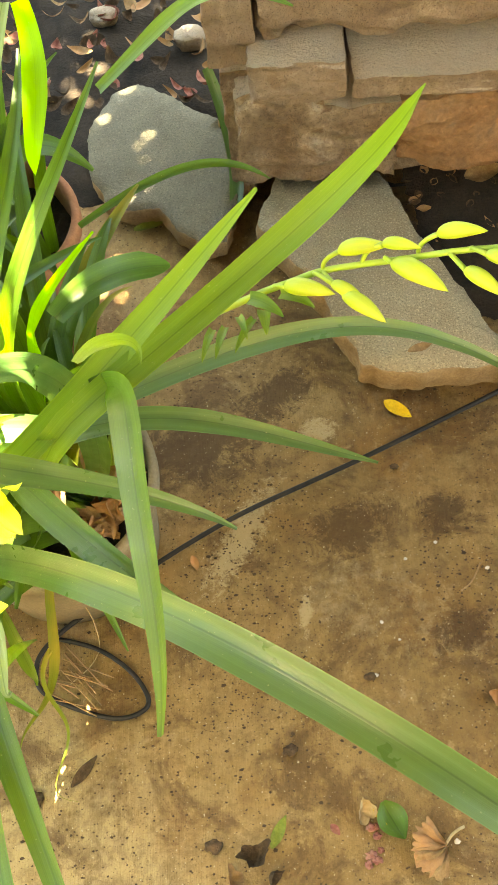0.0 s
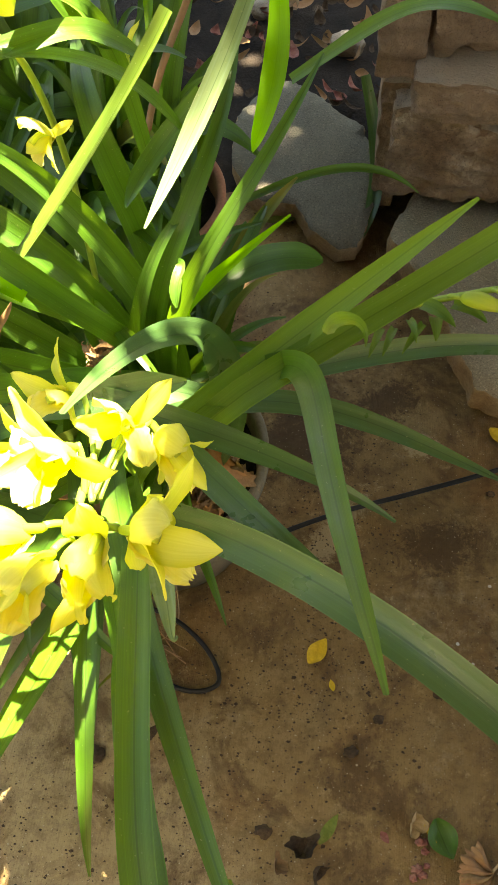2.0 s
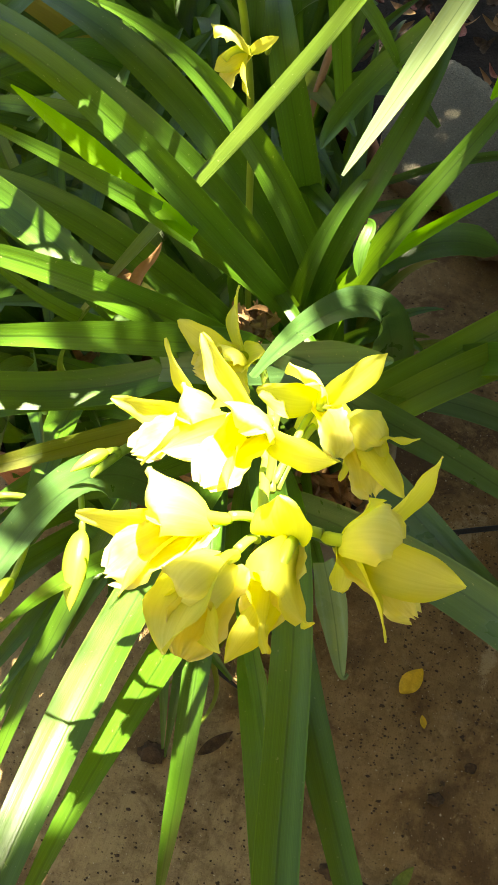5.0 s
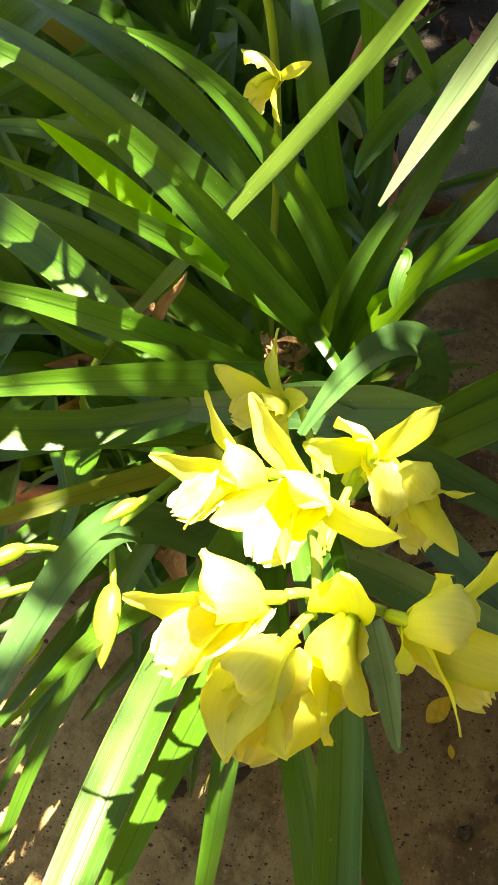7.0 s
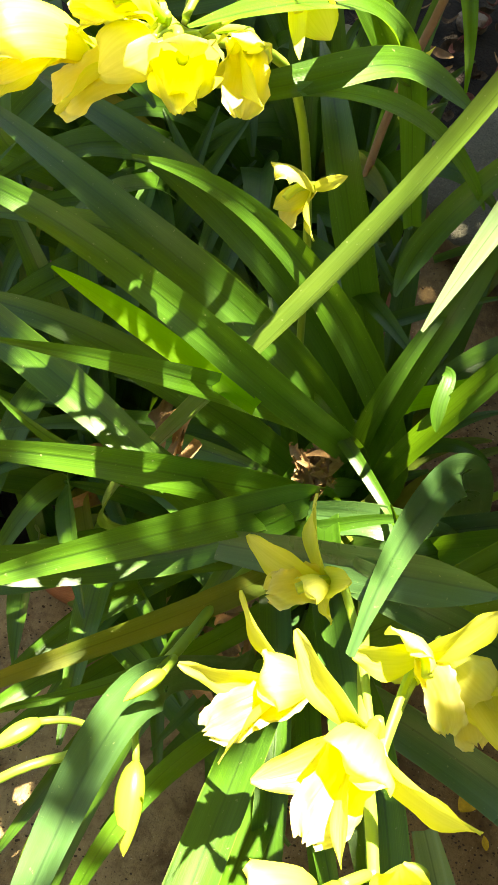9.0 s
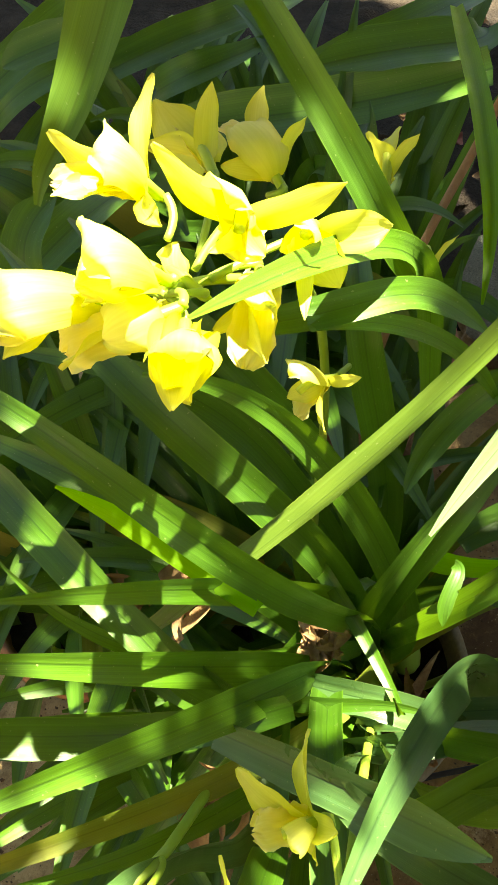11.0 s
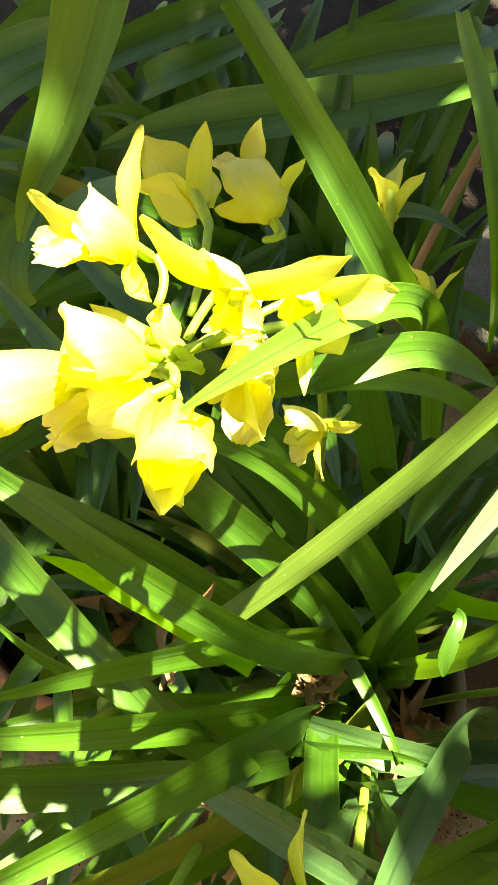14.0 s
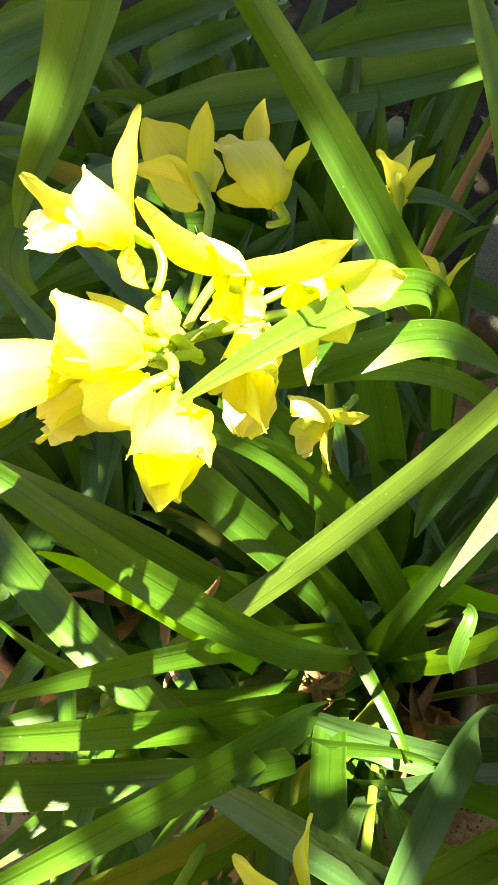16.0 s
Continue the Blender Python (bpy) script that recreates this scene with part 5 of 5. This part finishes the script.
# ---- pseudobulbs and dry sheaths at the crowns ----
def pseudobulb(parent, x, y, z, r, h, seed):
    rows = [(0, 0.55), (0.15, 0.9), (0.4, 1.0), (0.7, 0.72), (1.0, 0.3)]
    line = [(x + 0.01 * math.sin(seed + 3 * s), y, z + h * s) for s, _ in rows]
    part("pseudobulb", tube(smooth_line(np.array(line) - np.array(parent.location), 20), list(np.interp(np.linspace(0, 1, 40), [q for q, _ in rows], [r * w for _, w in rows])), STEM, 12, "pseudobulb"), parent)


def dry_sheath(parent, x, y, z, size, seed, count=7):
    r = np.random.default_rng(seed)
    c = np.array((x, y, z))
    for k in range(count):
        a = r.uniform(0, 6.28)
        d = np.array((math.cos(a), math.sin(a), r.uniform(-0.2, 0.9))) * size
        p = c + r.normal(0, size * 0.18, 3)
        leaf(parent, (p - d * 0.5, p - d * 0.1 + r.normal(0, size * 0.25, 3), p + d * 0.2 + r.normal(0, size * 0.25, 3), p + d * 0.5),
             size * r.uniform(0.16, 0.34), DRY, turn=r.uniform(-80, 80), tip=0.5, fold=0.8, name="dry_sheath", label="papery brown dried sheath")


for k, (x, y) in enumerate(((-0.200, 0.897), (-0.136, 0.850), (-0.103, 0.915), (-0.212, 0.831), (-0.155, 0.962))):
    pseudobulb(orchid, x, y, 0.2, 0.024, 0.13, k)
dry_sheath(orchid, -0.185, 0.75, 0.655, 0.036, 1, 34)
dry_sheath(orchid, -0.312, 0.735, 0.66, 0.06, 21, 5)
dry_sheath(orchid, -0.208, 0.648, 0.510, 0.07, 2, 7)
dry_sheath(orchid, -0.246, 0.609, 0.488, 0.06, 3, 6)
dry_sheath(orchid, -0.071, 0.843, 0.317, 0.08, 4, 6)
dry_sheath(orchid, -0.103, 0.730, 0.482, 0.05, 5, 5)
dry_sheath(orchid, -0.062, 0.814, 0.257, 0.06, 14, 14)
dry_sheath(orchid, -0.095, 0.783, 0.246, 0.06, 15, 14)
dry_sheath(side_orchid, -0.417, 0.808, 0.416, 0.08, 6, 6)

stick = new("stick", tube(smooth_line([(-0.184, 1.465, 0.712), (-0.203, 1.435, 0.637), (-0.232, 1.275, 0.577), (-0.254, 1.181, 0.401), (-0.284, 1.203, 0.125)], 30), 0.006, DRY, 8, "stick", 0.8))
tagged(stick, "thin brown dry stick standing in the pot", "stick")


# ---- litter on the ground ----
def fallen(x, y, length, width, mat, angle, label, z=0.001, curl=0.25, rise=0.0, name="fallen_leaf"):
    s = np.linspace(0, 1, 11)
    v, uv = [], []
    for q in s:
        w = width / 2 * math.sin(math.pi * min(0.985, max(0.02, q)) ** 0.85) ** 0.8
        for u in (-1, -0.5, 0, 0.5, 1):
            wob = 0.05 * width * math.sin(9 * q + 5 * u + x * 50)
            v.append((length * (q - 0.5), u * w, 0.03 * length + curl * length * (q - 0.5) ** 2 + abs(u) * w * 0.4 + wob))
            uv.append((0.5 + u / 2, q))
    f = [(5 * i + j, 5 * i + j + 1, 5 * i + j + 6, 5 * i + j + 5) for i in range(10) for j in range(4)]
    ob = new(name, mesh_of(name, v, f, mat, uv))
    ob.matrix_basis = pose(x, y, z, rise, 0, angle)
    return tagged(ob, label, "leaf")


fallen(0.109, 0.651, 0.052, 0.03, YELLOW, 62, "curled yellow fallen leaf on the concrete")
fallen(0.138, 0.598, 0.02, 0.01, YELLOW, 110, "tiny yellow fallen leaf on the concrete")
fallen(0.411, 1.102, 0.06, 0.028, YELLOW, -38, "yellow fallen leaf beside the grey slab", 0.002)
fallen(0.153, 0.378, 0.052, 0.018, GREENFALL, 62, "small green fallen leaf on the concrete")
fallen(0.325, 0.386, 0.06, 0.046, LEAF, -62, "dark green curled fallen leaf on the concrete", 0.001, 0.9)
fallen(0.306, 0.392, 0.03, 0.008, YELLOW, -50, "narrow yellow leaf edge on the concrete", 0.002, 0.5)
fallen(0.456, 1.188, 0.05, 0.018, DRY, 18, "tan dry leaf lying on the grey slab", 0.076)
fallen(-0.059, 1.591, 0.075, 0.026, GREENFALL, 20, "pale green fallen leaf beside the flat stone", 0.004)
fallen(0.238, 0.378, 0.02, 0.012, PINK, -50, "small pinkish dry petal on the concrete")
fallen(0.030, 0.817, 0.03, 0.014, DRY, -70, "small brown dry leaf on the concrete")
fallen(-0.145, 0.478, 0.06, 0.018, DARKBIT, 50, "dark dry leaf scrap on the concrete")
fallen(0.653, 1.661, 0.09, 0.05, DRY, 20, "tan dry leaf under the wall", 0.02, 0.5)
r = np.random.default_rng(77)
for k in range(150):
    x, y = r.uniform(-0.45, 0.14), r.uniform(1.9, 2.7)
    fallen(x, y, r.uniform(0.03, 0.07), r.uniform(0.012, 0.034), (DRY, PINK, DARKBIT, DRY, DARKBIT)[r.integers(5)], r.uniform(0, 360), "dry fallen leaf in the soil bed", 0.025, r.uniform(0.6, 2.0), r.uniform(-45, 45))
for k in range(26):
    x, y = r.uniform(0.45, 0.9), r.uniform(1.5, 1.72)
    fallen(x, y, r.uniform(0.015, 0.04), r.uniform(0.008, 0.02), (DRY, DARKBIT, DARKBIT)[r.integers(3)], r.uniform(0, 360), "dark leaf scrap at the foot of the wall", 0.003, 0.5)


def withered(x, y, size, mat, seed, tilt, turn, label, category, name, ribs=9, z=0.0):
    """A dried, ribbed cup of papery tissue lying on its side, with a torn rim."""
    q = np.random.default_rng(seed)
    ph = q.uniform(0, 6, 4)
    v, f, n, m = [], [], 9, 48
    for i in range(n):
        s = 0.06 + 0.94 * i / (n - 1)
        for k in range(m):
            a = 2 * math.pi * k / m
            rag = 1 + 0.16 * s * math.sin(3 * a + ph[0]) + 0.09 * s * s * math.sin(7 * a + ph[1]) + (0.12 * q.random() if i == n - 1 else 0)
            w = size * 0.5 * s ** 0.8 * rag * (1 + 0.07 * math.sin(ribs * a + ph[2]))
            v.append((w * math.cos(a), w * 0.8 * math.sin(a), size * 0.42 * s * s + 0.06 * size * s * math.cos(ribs * a) + 0.1 * size * s * math.sin(2 * a + ph[3])))
    for i in range(n - 1):
        f += [(i * m + k, i * m + (k + 1) % m, (i + 1) * m + (k + 1) % m, (i + 1) * m + k) for k in range(m)]
    f.append(tuple(range(m))[::-1])
    ob = new(name, mesh_of(name, v, f, mat))
    ob.rotation_euler = (radians(tilt), 0, radians(turn))
    low = min((Euler((radians(tilt), 0, 0)).to_matrix() @ Vector(p)).z for p in v)
    ob.location = (x, y, z - low)
    return tagged(ob, label, category)


dry_flower = thing("dry_flower", (0.402, 0.35, 0.0), "crumpled tan dry flower with its stalk on the concrete", "dry flower")
for turn, size, spread, seed in ((200, 0.056, 42, 3), (226, 0.054, 36, 8), (158, 0.05, 34, 5)):
    q = np.random.default_rng(seed)
    v, f, n, m = [], [], 10, 25
    for i in range(n):
        s = 0.04 + 0.96 * i / (n - 1)
        for k in range(m):
            u = 2 * k / (m - 1) - 1
            a = radians(turn + spread * u)
            rag = size * s * (1 - 0.12 * u * u + (0.1 * q.uniform(-1, 1) if i == n - 1 else 0))
            v.append((rag * math.cos(a), rag * math.sin(a), 0.008 + 0.016 * s * math.sin(2.6 * s) + 0.0016 * s * math.sin(17 * u + seed) + 0.003 * s * math.sin(6 * u + 9 * s) + 0.004 * math.cos(5 * u + 4 * s)))
    f = [(i * m + k, i * m + k + 1, (i + 1) * m + k + 1, (i + 1) * m + k) for i in range(n - 1) for k in range(m - 1)]
    part("petal", mesh_of("petal", v, f, DRY), dry_flower)
part("stalk", tube(smooth_line([(-0.004, 0, 0.008), (0.006, 0.012, 0.011), (0.016, 0.019, 0.01), (0.027, 0.024, 0.007)], 12), [0.0022] * 20 + [0.0036] * 30, TAN, 8, "stalk"), dry_flower)
withered(0.279, 0.403, 0.034, TAN, 9, 35, 70, "crumpled pale dry leaf on the concrete", "leaf", "fallen_leaf", 5)
withered(0.512, 0.572, 0.032, DRY, 11, 50, 10, "orange brown dry leaf on the concrete", "leaf", "fallen_leaf", 4)
withered(0.080, 0.315, 0.03, DRY, 12, 40, 120, "red brown dry leaf on the concrete", "leaf", "fallen_leaf", 4)
withered(0.12, 0.34, 0.045, DARKBIT, 6, 30, 200, "black withered plant scrap on the concrete", "plant scrap", "plant_scrap", 5)
withered(0.137, 0.318, 0.03, DARKBIT, 16, 70, 60, "black withered leaf scrap on the concrete", "plant scrap", "plant_scrap", 4)
for k, (x, y, s) in enumerate(((0.293, 0.379, 0.012), (0.300, 0.366, 0.009), (0.288, 0.340, 0.012), (0.296, 0.333, 0.01), (0.283, 0.327, 0.01), (0.303, 0.347, 0.007))):
    tagged(new("red_blossom", lump("red_blossom", x, y, 0.0, s, 0.7, PINK, 3 * k + 1, 0.8)), "tiny withered red blossom on the concrete", "dry flower", "red blossoms")
for k, (x, y, s) in enumerate(((0.322, 0.608, 0.006), (0.340, 0.696, 0.005), (0.417, 0.354, 0.007), (0.392, 0.806, 0.005), (0.447, 0.834, 0.005), (0.528, 0.782, 0.006), (0.366, 0.665, 0.004))):
    tagged(new("pale_chip", lump("pale_chip", x, y, 0.0, s, 0.5, WHITE, k + 2, 0.5)), "small white chip lying on the concrete", "chip", "white chips")
for x, y, s in ((0.177, 0.496, 0.018), (0.312, 0.605, 0.015), (0.392, 0.985, 0.012), (0.217, 0.553, 0.014), (0.055, 0.362, 0.02), (-0.229, 0.439, 0.03), (0.417, 0.448, 0.016)):
    tagged(new("soil_crumb", lump("soil_crumb", x, y, 0.0, s, 0.5, DARKBIT, 40 * x)), "dark crumb of soil on the concrete", "soil crumb")
tagged(new("twig", tube(smooth_line([(0.478, 0.743, 0.002), (0.498, 0.758, 0.004), (0.518, 0.792, 0.002)], 10), 0.0015, DRY, 6, "twig")), "thin brown twig on the concrete", "twig")
tagged(new("root_thread", tube(smooth_line([(-0.142, 0.724, 0.090), (-0.136, 0.710, 0.030), (-0.130, 0.677, 0.004), (-0.143, 0.646, 0.003), (-0.176, 0.616, 0.003)], 24), 0.0009, TAN, 6, "root_thread")), "pale thin root hanging from the pot", "root")
for k in range(14):
    x, y, a = r.uniform(-0.2, -0.13), r.uniform(0.57, 0.65), r.uniform(-0.9, -0.2)
    ln = r.uniform(0.05, 0.1)
    tagged(new("straw", tube([(x - ln / 2 * math.cos(a), y - ln / 2 * math.sin(a), 0.004 + 0.001 * k), (x, y, 0.006 + 0.001 * k), (x + ln / 2 * math.cos(a), y + ln / 2 * math.sin(a), 0.003 + 0.001 * k)], 0.0011, DRY, 5, "straw")), "dry tan straw beside the pot", "straw", "straw beside the pot")
for x, y, s in ((0.030, 2.165, 0.035), (-0.186, 2.271, 0.03)):
    tagged(new("pebble", lump("pebble", x, y, 0.0, 2 * s, 0.8, STONE, x * 10, 0.2)), "rounded brown pebble in the soil bed", "pebble")


def crumbs(count, seed):
    """Grit and soil crumbs lying on the concrete, thicker in some patches."""
    q = np.random.default_rng(seed)
    v, f = [], []
    while len(v) < count * 6:
        x, y = q.uniform(-0.7, 0.9), q.uniform(0.15, 1.7)
        if noise.noise(Vector((x * 4.5, y * 4.5, 5.0))) + q.uniform(-0.5, 0.5) < 0.12:
            continue
        s = q.uniform(0.0006, 0.0018) * (1.8 if q.random() < 0.08 else 1)
        a, n = q.uniform(0, 6.28), len(v)
        for k in range(5):
            b = a + 6.28 * k / 5
            g = s * q.uniform(0.6, 1.3)
            v.append((x + g * math.cos(b) * 1.4, y + g * math.sin(b), 0.0006))
        v.append((x, y, s * 0.9))
        f += [(n + k, n + (k + 1) % 5, n + 5) for k in range(5)]
    return mesh_of("grit", v, f, DARKBIT)


tagged(new("grit", crumbs(8000, 31)), "dark soil grit scattered over the concrete", "grit", "", "stuff")
